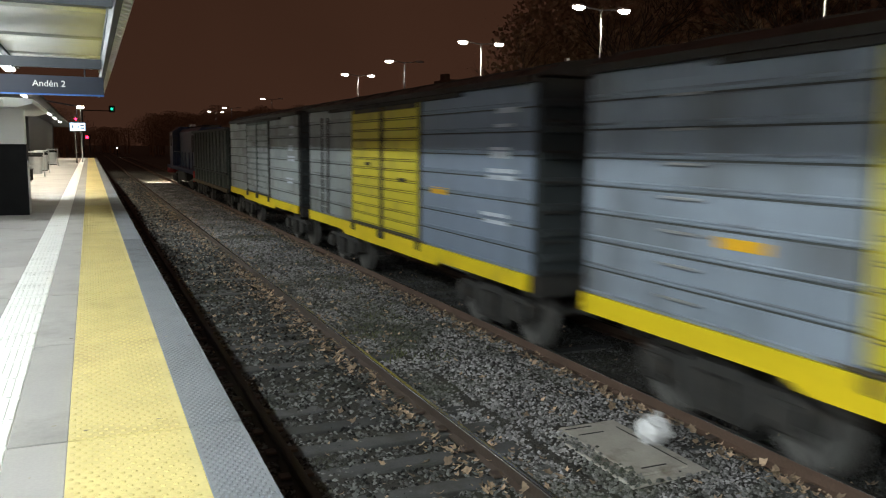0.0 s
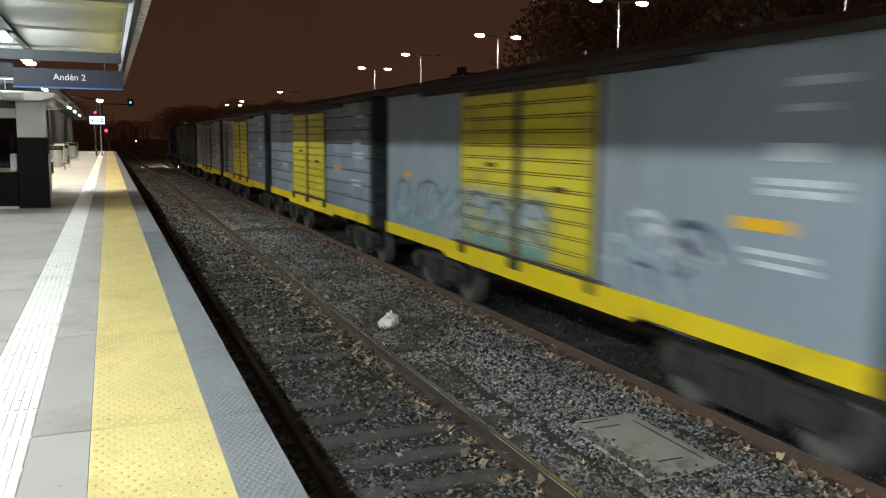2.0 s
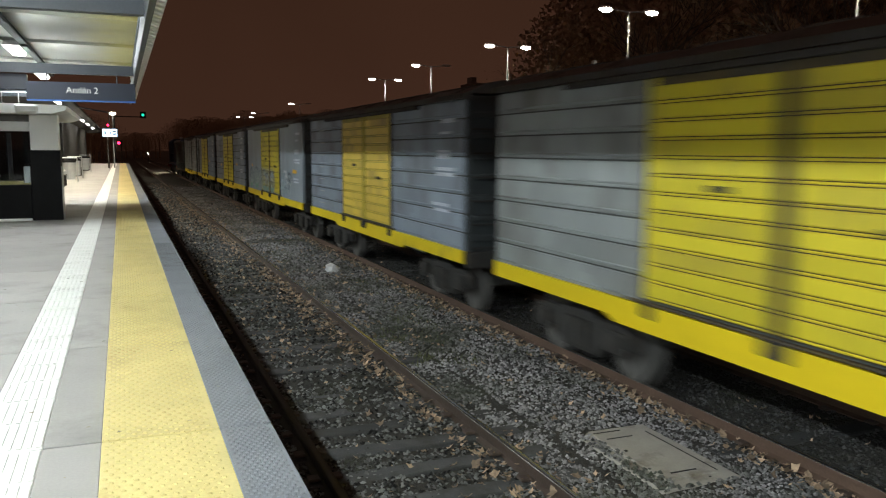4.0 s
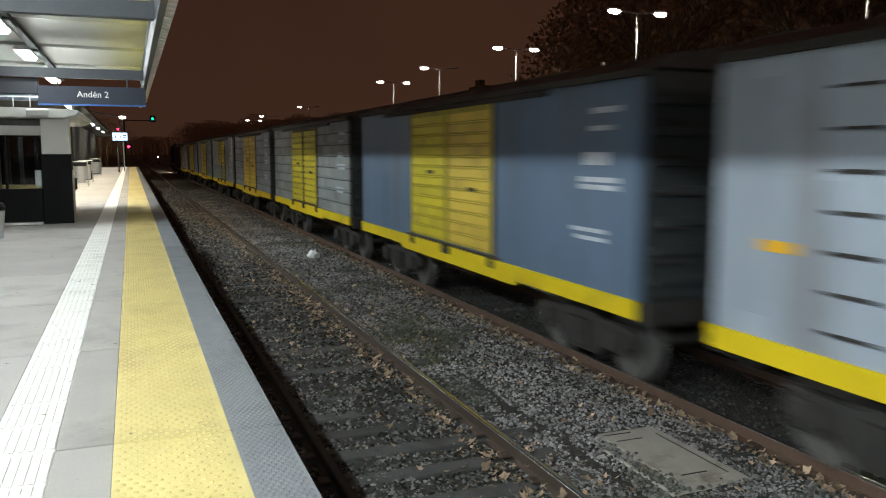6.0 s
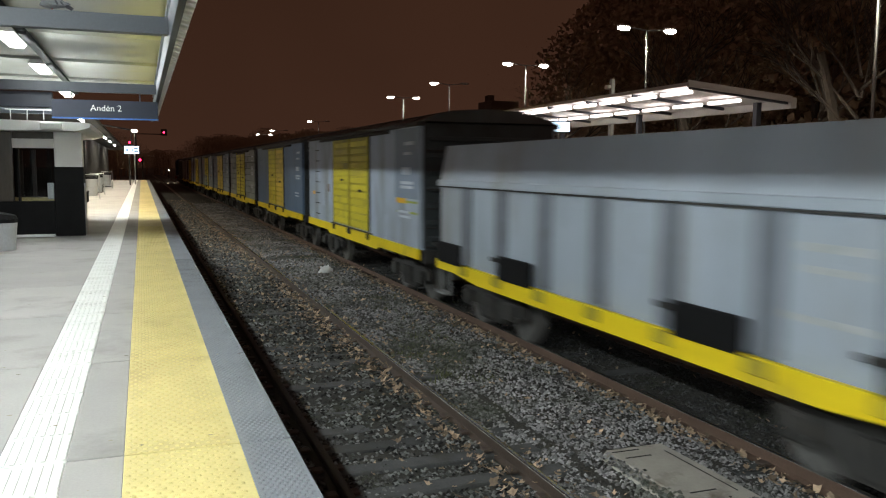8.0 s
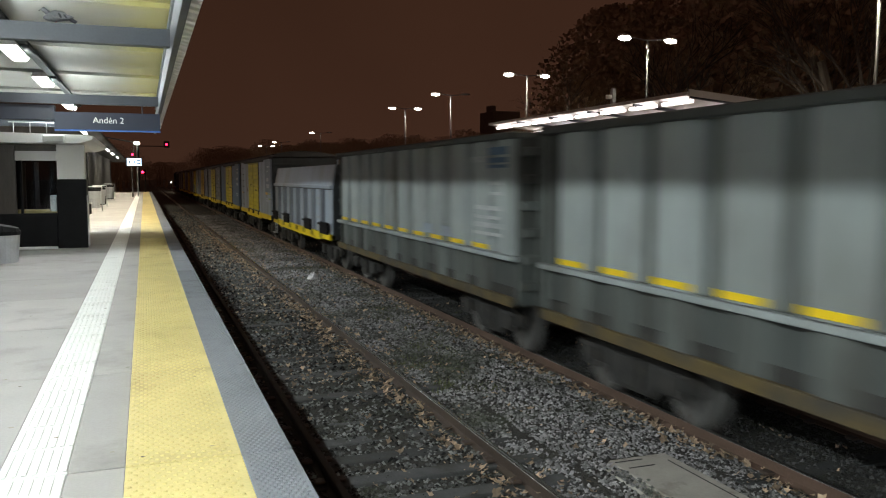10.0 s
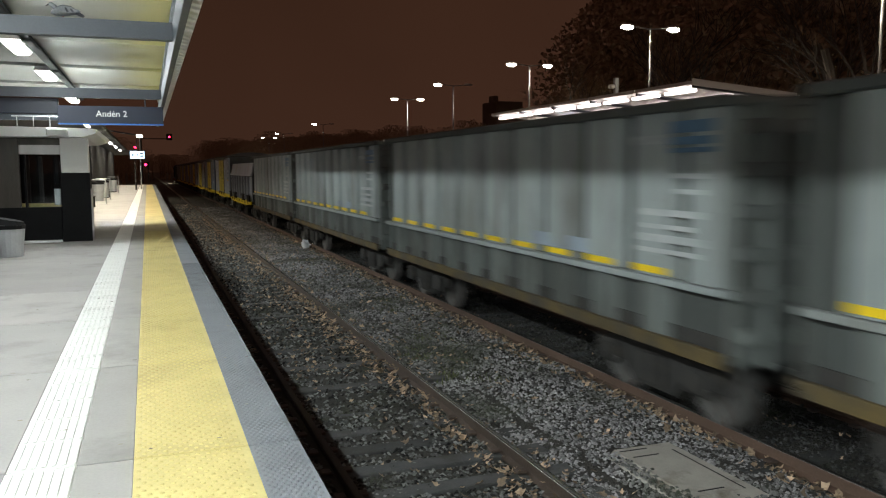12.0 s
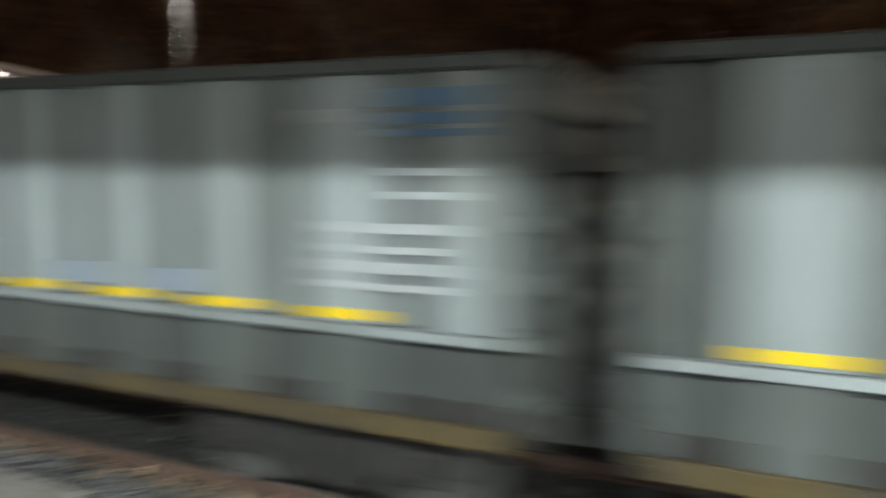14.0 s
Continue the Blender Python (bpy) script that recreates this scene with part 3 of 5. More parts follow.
def railway_track(cx, label):
    t = thing("railway_track", label, "railway track", "railway tracks", "structure", (cx, 0, RAIL_Z))
    for s in (-1, 1):
        part("rail", Build().prism([(p + s * 0.873, q) for p, q in RAIL_PROFILE], -16, 420), (RAIL_NEAR if s < 0 else RAIL) if cx == TRACK_1 else RAIL_FAR, t)
        head = [(-0.034, -0.0035), (0.034, -0.0035), (0.030, 0.002), (0.018, 0.0055), (0.0, 0.0068), (-0.018, 0.0055), (-0.030, 0.002)]
        part("rail_head", Build().prism([(p + s * 0.873, q) for p, q in head], -16, 420), RAIL_NEAR if cx == TRACK_1 and s < 0 else RAILTOP, t, "worn rail head")
    rng = random.Random(int(cx * 10))
    y = 2.42 - 0.62 * 24
    k = -24
    while y < 75:
        deep = rng.uniform(-0.018, 0.026)
        if cx == TRACK_1 and k in (7, 8, 13, 22):
            deep = 0.035
        ob = part("sleeper", SLEEPER_MESH, SLEEPER, t, at=(rng.uniform(-0.04, 0.04), y, -0.168 + deep))
        ob.rotation_euler = (0, 0, rng.uniform(-0.012, 0.012))
        if -1 < y < 24:
            for s in (-1, 1):
                for o in (-0.10, 0.10):
                    part("fastener", CLIP_MESH, RAIL, t, at=(s * 0.873 + o, y, -0.150 + deep))
        y += 0.62
        k += 1
    return t


railway_track(TRACK_1, "rusty broad-gauge track with half-buried sleepers")
railway_track(TRACK_2, "rusty broad-gauge track under the passing train")

hatch = thing("cable_cover", "worn square concrete cover set in the ballast", "cover", at=(4.63, 6.24, GROUND_Z + 0.020))
part("frame", Build().box(-0.42, -0.76, -0.12, 0.44, 0.76, 0.025, 0.012), COVER, hatch)
part("lid", Build().box(-0.27, -0.60, 0.0, 0.30, 0.60, 0.040, 0.008), COVER, hatch, "flat concrete lid with lifting slots")
for x0, y0, x1, y1 in ((-0.20, 0.44, 0.10, 0.46), (-0.14, -0.50, 0.14, -0.48), (0.325, -0.55, 0.335, 0.55), (-0.22, 0.66, 0.10, 0.675)):
    part("slot", Build().box(x0, y0, 0.02, x1, y1, 0.0425 if abs(y0) < 0.6 and x0 < 0.3 else 0.029), BLACK, hatch)

# ---- platform ----
EDGE_X = 0.745
plat = thing("platform", "long concrete station platform with tactile paving", "platform", kind="structure")
part("platform_body", Build().box(-9.0, -16, GROUND_Z - 0.3, EDGE_X - 0.05, 98, -0.065), WALLDARK, plat)
STRIPS = [("paving_slab", -0.421, -0.141, CONCRETE), ("tactile_slab", -0.140, 0.462, TACTILE), ("edge_slab", 0.463, EDGE_X, EDGE), ("guide_slab", -0.755, -0.422, GUIDE), ("paving_slab", -4.2, -0.756, CONCRETE), ("paving_slab", -9.0, -4.205, CONCRETE)]
PITCH = 2.25
for name, x0, x1, m in STRIPS:
    me = Build().box(x0, 0.011, -0.062, x1, PITCH - 0.011, 0, 0.003).mesh(name, m)
    for k in range(-9, 41):
        y = 4.49 + (k - 0) * PITCH
        ob = part(name, me, m, plat, at=(0, y, -0.004 * abs(noise.noise(Vector((k * 3.7, x0 * 5, 0))))))
# raised guide bars, domes and ribs
b = Build()
for k in range(-3, 22):
    y = 4.49 + k * PITCH
    for j in range(7):
        x = -0.738 + j * 0.0475
        for q in range(5):
            b.box(x, y + 0.03 + q * 0.445, 0, x + 0.026, y + 0.03 + q * 0.445 + 0.40, 0.006, 0.002)
tagged(part("guide_bars", b, GUIDE, plat), "raised white bars of the guide strip", kind="stuff")


def domes(x0, x1, y0, y1, step, r, h, material, name):
    b = Build()
    ny, nx = int((y1 - y0) / step), int((x1 - x0) / step)
    for j in range(ny):
        for i in range(nx):
            x, y = x0 + step * (i + 0.25 + 0.5 * (j % 2)), y0 + step * (j + 0.5)
            k = len(b.v)
            for rr, z in ((r, 0.0), (r * 0.6, h)):
                b.v += [(x + rr * math.cos(w * math.pi / 3), y + rr * math.sin(w * math.pi / 3), z) for w in range(6)]
            b.f += [(k + w, k + (w + 1) % 6, k + 6 + (w + 1) % 6, k + 6 + w) for w in range(6)] + [tuple(range(k + 6, k + 12))]
    me = bpy.data.meshes.new(name)
    me.from_pydata(b.v, [], b.f)
    me.materials.append(material)
    return me


tagged(part("tactile_domes", domes(-0.13, 0.45, -4.0, 22.0, 0.055, 0.014, 0.007, TACTILE, "tactile_domes"), TACTILE, plat), "raised yellow warning domes", kind="stuff")
tagged(part("edge_ribs", domes(0.475, 0.735, -4.0, 14.0, 0.035, 0.012, 0.005, EDGE, "edge_ribs"), EDGE, plat), "raised grey grip studs", kind="stuff")

def specks():
    """Small dark stains, gum spots and chips trodden into the paving."""
    rng = random.Random(31)
    b = Build()
    for _ in range(330):
        x, y = rng.uniform(-3.6, 0.72), 1.6 + 16 * rng.random() ** 1.6
        r, k, n = rng.choice((0.004, 0.005, 0.007, 0.011)) * rng.uniform(0.6, 1.3), len(b.v), 7
        z = 0.0075 if -0.76 < x < -0.42 or x > -0.14 else 0.0012
        b.v += [(x + 1.7 * r * rng.uniform(0.4, 1.3) * math.cos(w * 6.283 / n), y + r * rng.uniform(0.4, 1.5) * math.sin(w * 6.283 / n), z) for w in range(n)]
        b.f.append(tuple(range(k, k + n)))
    return b


tagged(part("paving_spots", specks(), SPOT, plat), "dark gum spots and chips on the paving", kind="stuff")

# ---- canopy over the platform ----
canopy = thing("canopy", "station canopy of blue-grey steel and white roof sheets", "canopy", kind="structure")
for y in (-13.8, -6.1, 1.6, 9.3, 17.0, 24.7):
    part("beam", Build().prism([(-8.6, 2.92), (0.30, 2.92), (0.30, 2.945), (0.30, 3.075), (0.30, 3.10), (-8.6, 3.10)], y - 0.07, y + 0.07), STEEL, canopy)
    part("post", Build().box(-5.2, y - 0.1, 0, -5.0, y + 0.1, 2.918, 0.01).box(-5.15, y - 0.05, 3.10, -5.05, y + 0.05, 3.80), STEEL, canopy)
part("edge_beam", Build().box(0.303, -16, 2.845, 0.37, 26, 3.12, 0.006), STEEL, canopy)
part("inner_edge_strip", Build().box(0.36, -16, 3.56, 0.44, 26, 3.66), STEEL, canopy)
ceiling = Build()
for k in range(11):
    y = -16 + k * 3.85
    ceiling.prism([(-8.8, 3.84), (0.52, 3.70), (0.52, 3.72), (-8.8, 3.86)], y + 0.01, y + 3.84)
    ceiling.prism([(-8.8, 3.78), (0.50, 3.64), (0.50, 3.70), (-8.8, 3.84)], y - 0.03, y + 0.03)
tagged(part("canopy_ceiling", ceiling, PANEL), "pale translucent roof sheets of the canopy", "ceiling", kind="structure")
for k in range(168):
    y = -16 + k * 0.25
    part("fascia_rib", FASCIA if k else (FASCIA := Build().prism([(0.375, 2.90), (0.46, 2.88), (0.77, 3.78), (0.63, 3.74)], 0.02, 0.14).mesh("fascia_rib", WHITE)), WHITE, canopy, at=(0, y, 0))
part("fascia_sheet", Build().prism([(0.372, 2.95), (0.385, 2.95), (0.635, 3.75), (0.62, 3.75)], -16, 26), WHITE, canopy)
# unseen luminaire bodies added for the back fill row
for y in BACK_YS:
    lum = thing("ceiling_lamp", "lit white tube luminaire under the canopy", "lamp", "canopy luminaires", at=(BACK_X, y, LAMP_Z + 0.09))
    part("housing", Build().prism([(-0.16, 0.0), (-0.11, 0.09), (0.11, 0.09), (0.16, 0.0)], -0.80, 0.80), WHITE, lum)
    part("diffuser", Build().prism([(-0.14, -0.002), (0.14, -0.002), (0.10, -0.05), (-0.10, -0.05)], -0.74, 0.74), TUBE, lum, "glowing white diffuser")
tray = thing("cable_tray", "black cable tray fixed under the canopy roof", "cable tray")
part("tray", Build().box(-1.80, -16, 3.62, -1.66, 26, 3.68, 0.004), BLACK, tray)
LUM_BODY = Build().prism([(-0.16, 0.0), (-0.11, 0.09), (0.11, 0.09), (0.16, 0.0)], -0.80, 0.80).mesh("housing", WHITE)
LUM_TUBE = Build().prism([(-0.14, -0.002), (0.14, -0.002), (0.10, -0.05), (-0.10, -0.05)], -0.74, 0.74).mesh("diffuser", TUBE)
for y in LAMP_YS:
    lum = thing("ceiling_lamp", "lit white tube luminaire under the canopy", "lamp", "canopy luminaires", at=(LAMP_X, y, LAMP_Z))
    part("housing", LUM_BODY, WHITE, lum)
    part("diffuser", LUM_TUBE, TUBE, lum, "glowing white diffuser")
    part("bracket", Build().box(0.05, -0.05, 0.09, 0.16, 0.05, 0.12), BLACK, lum)
    part("gear_box", Build().box(0.17, -0.55, 0.0, 0.29, 0.30, 0.10, 0.012), BLACK, lum, "black control gear box")

sign = thing("platform_sign", "navy hanging sign with white platform lettering", "sign", at=(0, 16.7, 0))
part("board", Build().box(-1.53, -0.06, 2.425, 0.32, 0.06, 2.75, 0.006), SIGNBLUE, sign)
part("edge_strip", Build().box(-1.53, -0.066, 2.40, 0.32, 0.066, 2.424), BLUEEDGE, sign, "bright blue lower edge")
for x in (-1.2, 0.0):
    part("hanger", Build().tube((x, 0, 2.75), (x, 0.25, 2.93), 0.012), STEEL, sign)
cu = bpy.data.curves.new("lettering", "FONT")
cu.body, cu.size, cu.align_x, cu.align_y, cu.extrude = "Andén 2", 0.160, "CENTER", "CENTER", 0.003
let = new("lettering", cu)
cu.materials.append(TEXT)
let.parent = sign
let.matrix_basis = pose(-0.60, -0.066, 2.60, 90, 0, 0)
box_sign = thing("fascia_box", "large blue-grey box section beside the hanging sign", "beam casing", at=(0, 17.25, 0))
part("casing", Build().box(-5.0, -0.12, 2.62, -1.56, 0.12, 2.915, 0.008), SIGNBLUE, box_sign)

# ---- kiosk ----
kiosk = thing("shelter", "platform shelter with dark lower walls and white posts", "shelter", at=(0, 19.4, 0))
part("corner_post", Build().box(-1.77, 0, 1.50, -1.22, 0.5, 2.25, 0.008), WHITE, kiosk, "white upper corner post")
part("corner_base", Build().box(-1.79, -0.01, 0.0, -1.20, 0.52, 1.496, 0.008), BLACK, kiosk, "black clad corner base")
part("skirting", Build().box(-1.196, -0.02, 0.02, -1.186, 0.5, 1.15), GALV, kiosk, "thin steel corner strip")
part("front_wall", Build().box(-4.8, 0.02, 0.0, -1.795, 0.2, 0.76, 0.008), BLACK, kiosk, "black panel below the window")
part("lintel", Build().box(-2.58, 0.02, 1.90, -1.775, 0.2, 2.10, 0.008), WHITE, kiosk, "white panel above the window")
part("soffit_board", Build().box(-2.58, 0.10, 2.104, -1.775, 0.2, 2.25), TIMBER, kiosk, "dark board under the roof")
part("window_post", Build().box(-2.50, 0.03, 1.50, -2.46, 0.2, 1.898), BLACK, kiosk)
part("window_post", Build().box(-2.50, 0.03, 0.762, -2.46, 0.2, 1.496), BLACK, kiosk, "black lower window post")
part("timber_panel", Build().box(-4.8, 0.04, 0.762, -2.585, 0.18, 2.25, 0.006), TIMBER, kiosk, "varnished brown timber panel")
part("window_glass", Build().box(-2.41, 0.10, 0.765, -1.80, 0.106, 1.895), GLASS, kiosk, "dark window pane").visible_shadow = False
part("side_wall", Build().box(-1.74, 0.53, 0.0, -1.60, 5.4, 0.9, 0.008), BLACK, kiosk, "dark low wall along the platform")
part("rear_wall", Build().box(-4.8, 5.42, 0.0, -1.6, 5.55, 2.25), BLACK, kiosk)
part("plinth", Build().box(-4.8, -0.16, 0.0, -1.80, -0.02, 0.05, 0.008), WHITE, kiosk, "white concrete plinth")
part("roof", Build().prism([(-5.2, 2.26), (-1.28, 2.26), (-1.02, 2.34), (-1.0, 2.42), (-1.15, 2.44), (-5.2, 2.52)], -0.45, 6.0), WHITE, kiosk, "white sheet roof with a turned edge")
part("roof_box", Build().box(-1.95, -0.75, 2.27, -1.55, -0.46, 2.42, 0.02), WHITE, kiosk)
for k in range(9):
    part("fence_bar", Build().box(-4.7 + k * 0.28, 2.2, 0.1, -4.66 + k * 0.28 + 0.05, 2.24, 1.9), GRAPHITE, kiosk)
# Raised yellow board stands in for the lit tactile paving beyond the shelter.
part("inner_bench", Build().box(-3.4, 1.0, 0.72, -1.9, 1.6, 0.80, 0.01), TACTILE, kiosk, "yellow board standing in for tactile paving beyond")
part("ticket_reader", Build().box(-1.95, 0.22, 0.80, -1.82, 0.34, 1.15, 0.01), GALV, kiosk)
for k in range(3):
    part("roof_rail", Build().tube((-2.6 + k * 0.32, 0.2, 2.5), (-2.6 + k * 0.32, 0.2, 2.72), 0.012, n=6), GALV, kiosk)
part("roof_rail", Build().tube((-2.7, 0.2, 2.72), (-1.7, 0.2, 2.72), 0.012, n=6), GALV, kiosk)


def litter_bin(x, y, label):
    t = thing("litter_bin", label, "litter bin", "platform litter bins", at=(x, y, 0))
    part("bucket", Build().tube((0, 0, 0.14), (0, 0, 0.92), 0.27, 0.32, 16), BINSTEEL, t, smooth=False)
    part("bag", Build().tube((0, 0, 0.915), (0, 0, 1.02), 0.335, 0.31, 14), BLACK, t, "black bin liner folded over the rim")
    for s in (-1, 1):
        part("leg", Build().tube((s * 0.37, 0, 0), (s * 0.37, 0, 1.12), 0.024, n=8), GALV, t)
    part("top_rail", Build().tube((-0.37, 0, 1.12), (0.37, 0, 1.12), 0.024, n=8), GALV, t)
    return t


near_bin = thing("litter_bin", "low galvanised litter bin with a dark liner", "litter bin", "platform litter bins", at=(-2.42, 16.45, 0))
part("bucket", Build().tube((0, 0, 0.0), (0, 0, 0.50), 0.22, 0.27, 18), BINSTEEL, near_bin)
part("bag", Build().tube((0, 0, 0.50), (0, 0, 0.57), 0.285, 0.29, 14).tube((0, 0, 0.57), (0.02, 0, 0.67), 0.29, 0.24, 14), BLACK, near_bin, "dark liner bunched over the rim")
for x, y in ((-2.24, 41.0), (-2.28, 47.0), (-2.28, 60.0)):
    litter_bin(x, y, "brushed steel litter bin on the platform")


def bench(x, y):
    t = thing("bench", "dark steel platform bench with a slatted seat", "bench", "platform benches", at=(x, y, 0))
    for k in range(4):
        part("slat", Build().box(-0.22 + k * 0.115, -0.8, 0.44, -0.12 + k * 0.115, 0.8, 0.47, 0.006), GRAPHITE, t)
    part("backrest", Build().box(-0.30, -0.8, 0.55, -0.26, 0.8, 0.85, 0.01), GRAPHITE, t)
    for yy in (-0.6, 0.6):
        part("leg", Build().box(-0.26, yy - 0.03, 0, 0.2, yy + 0.03, 0.44), GRAPHITE, t)
        part("armrest", Build().tube((-0.26, yy * 1.3, 0.64), (0.22, yy * 1.3, 0.64), 0.025, n=8), GALV, t)
    return t


bench(-2.62, 14.2)
for y in (37.0, 51.0, 64.0):
    bench(-2.35, y)

# ---- far end of the platform ----
second = thing("platform_building", "dark low station building farther along the platform", "building", at=(0, 44, 0))
part("wall", Build().box(-7.5, 0, 0, -2.6, 30, 3.0, 0.02), BLACK, second)
part("roof", Build().box(-7.8, -17, 3.18, -1.5, 50, 3.30, 0.02), GRAPHITE, second)
part("column", Build().box(-3.0, -9, 0, -2.7, -8.7, 3.18, 0.01), GRAPHITE, second)
part("column", Build().box(-2.9, -4, 0, -2.62, -3.7, 3.18, 0.01), GRAPHITE, second)
for y in (-14, -8, -1, 6, 14, 24):
    part("tube", Build().box(-2.0, y, 3.10, -1.9, y + 2.4, 3.17, 0.01), TUBE, second, "lit tube luminaire")
info = thing("information_display", "lit hanging departure display with pale blue screen", "display", at=(-0.37, 36, 0))
part("case", Build().box(-0.31, -0.05, 2.0, 0.31, 0.12, 2.37, 0.01), BLACK, info)
part("screen", Build().box(-0.28, -0.056, 2.03, 0.28, -0.051, 2.34), SCREEN, info, "glowing pale blue screen")
for x0, x1, z0, z1 in ((-0.20, -0.15, 2.12, 2.24), (0.0, 0.04, 2.13, 2.22), (0.10, 0.24, 2.21, 2.26), (0.10, 0.24, 2.11, 2.16)):
    part("character_bar", Build().box(x0, -0.060, z0, x1, -0.057, z1), SIGNBLUE, info)
part("hanger", Build().tube((0, 0, 2.37), (0, 0, 3.0), 0.02).tube((0, 0, 3.0), (-1.2, 0, 3.2), 0.03), STEEL, info)

# platform end signal with a red lamp
sig = thing("platform_signal", "dark signal post showing one red light", "signal", at=(-0.15, 95, 0))
part("post", Build().tube((0.25, 0, 0), (0.25, 0, 2.3), 0.06), GRAPHITE, sig)
part("head", Build().box(-0.15, 0.0, 1.95, 0.35, 0.2, 2.45, 0.03), BLACK, sig)
part("lens", Build().tube((0, 0.0, 2.18), (0, -0.05, 2.18), 0.15, n=14), REDGLOW, sig, "glowing red lens")
sig2 = thing("high_signal", "dark signal with a small red light beside the track", "signal", at=(-0.9, 70, 0))
part("post", Build().tube((0, 0, 0), (0, 0, 3.6), 0.05), GRAPHITE, sig2)
part("lens", Build().tube((0.05, -0.02, 3.4), (0.05, -0.08, 3.4), 0.09, n=12), REDGLOW, sig2, "dim red lens")
lampend = thing("platform_lamp", "small lit lamp on a post at the platform end", "lamp", at=(-0.5, 72, 0))
part("post", Build().tube((0, 0, 0), (0, 0, 4.3), 0.05), GALV, lampend)
part("head", Build().box(-0.25, -0.2, 4.3, 0.25, 0.2, 4.48, 0.04), STREETGLOW, lampend, "glowing lamp head")

# track signal on a cantilever; its lens carrier turns from green to red
mast = thing("cantilever_signal", "dark cantilever mast holding a track signal", "signal", at=(0, 110, 0))
part("post", Build().tube((-0.6, 0, GROUND_Z), (-0.6, 0, 6.1), 0.10), GRAPHITE, mast)
part("arm", Build().tube((-0.6, 0, 5.55), (3.1, 0, 5.55), 0.06), GRAPHITE, mast)
part("hood", Build().box(2.45, 0.06, 5.4, 3.15, 0.5, 6.2, 0.04), BLACK, mast)
carrier = part("lens_carrier", Build().tube((0, -0.03, 0), (0, 0.03, 0), 0.33, n=16), BLACK, mast, at=(2.79, 0.0, 5.79))
part("green_lens", Build().tube((0, -0.032, 0), (0, -0.06, 0), 0.17, n=16), GREENGLOW, carrier, "glowing green lens")
part("red_lens", Build().tube((0, 0.032, 0), (0, 0.06, 0), 0.13, n=16), REDGLOW, carrier, "glowing red lens")

# ---- opposite platform ----
opp = thing("opposite_platform", "concrete platform across the tracks", "platform", kind="structure")
part("body", Build().box(8.4, -30, GROUND_Z - 0.2, 13.6, 96, 0, 0.01), CONCRETE, opp)
oc = thing("opposite_canopy", "white sloping platform canopy with two rows of lit tubes", "canopy", at=(0, 13.5, 0))
for k in range(5):
    part("roof_sheet", Build().prism([(10.10, 3.16), (12.62, 2.95), (12.62, 3.02), (10.10, 3.23)], k * 1.98 + 0.02, k * 1.98 + 1.96), WHITE, oc)
    part("rafter", Build().prism([(10.15, 3.10), (12.6, 2.88), (12.6, 2.945), (10.15, 3.155)], k * 1.98 - 0.03, k * 1.98 + 0.03), STEEL, oc)
part("gable", Build().prism([(10.08, 3.14), (12.66, 2.92), (12.66, 3.05), (10.08, 3.27)], -0.08, -0.04), WHITE, oc, "white gable trim")
part("gutter", Build().box(12.63, -0.08, 2.80, 12.78, 9.9, 3.02, 0.01), WHITE, oc)
for x, z in ((10.3, 3.08), (11.5, 2.95)):
    for k in range(8):
        part("tube", Build().box(x - 0.07, 0.15 + k * 1.22, z - 0.05, x + 0.07, 1.08 + k * 1.22, z + 0.02, 0.015), PINKTUBE, oc, "lit white tube luminaire")
for y in (0.6, 5.0, 9.2):
    part("post", Build().box(12.3, y - 0.06, 0, 12.42, y + 0.06, 2.95), STEEL, oc)
od = thing("opposite_display", "lit hanging information display on the opposite platform", "display", at=(11.4, 21.1, 2.72))
part("case", Build().box(-0.34, -0.04, -0.16, 0.34, 0.1, 0.18, 0.01), BLACK, od)
part("screen", Build().box(-0.31, -0.046, -0.13, 0.31, -0.041, 0.15), SCREEN, od, "glowing pale screen")
part("hanger", Build().tube((0, 0.05, 0.18), (0, 0.05, 0.30), 0.02), STEEL, od)
post = thing("camera_post", "short pale post with a small security camera", "post", at=(13.0, 20.9, 0))
part("pole", Build().box(-0.06, -0.06, 0, 0.06, 0.06, 4.15, 0.01), GALV, post)
part("camera_body", Build().box(-0.22, -0.08, 3.84, -0.07, 0.08, 3.96, 0.02), WHITE, post)


def street_lamp(x, y, heads):
    t = thing("street_lamp", "tall galvanised street lamp with lit twin arms" if heads == 2 else "tall galvanised street lamp with one arm lit", "street lamp", "street lamps", at=(x, y, GROUND_Z - 0.05))
    top = 7.5 - GROUND_Z
    part("pole", Build().tube((0, 0, 0), (0, 0, top - 0.05), 0.065, 0.04, 12), POLEGREY, t)
    for s in (-1, 1):
        part("arm", Build().tube((0, 0, top - 0.08), (s * 1.0, 0, top + 0.02), 0.035, 0.03, 8), GALV, t)
        head = part("lamp_head", Build().rings([((s * 1.15, -0.18, top + 0.03), 0.10, 0.05), ((s * 1.15, 0, top + 0.05), 0.36, 0.09), ((s * 1.15, 0.18, top + 0.03), 0.10, 0.05)]), GALV, t)
        if heads == 2 or (heads == 1 and s < 0):
            part("lens", Build().rings([((s * 1.15, -0.2, top - 0.03), 0.18, 0.04), ((s * 1.15, 0, top - 0.05), 0.32, 0.11), ((s * 1.15, 0.2, top - 0.03), 0.18, 0.04)]), STREETGLOW, head, "glowing lamp glass")
    return t


for x, y, n in POLES:
    street_lamp(x, y, n)


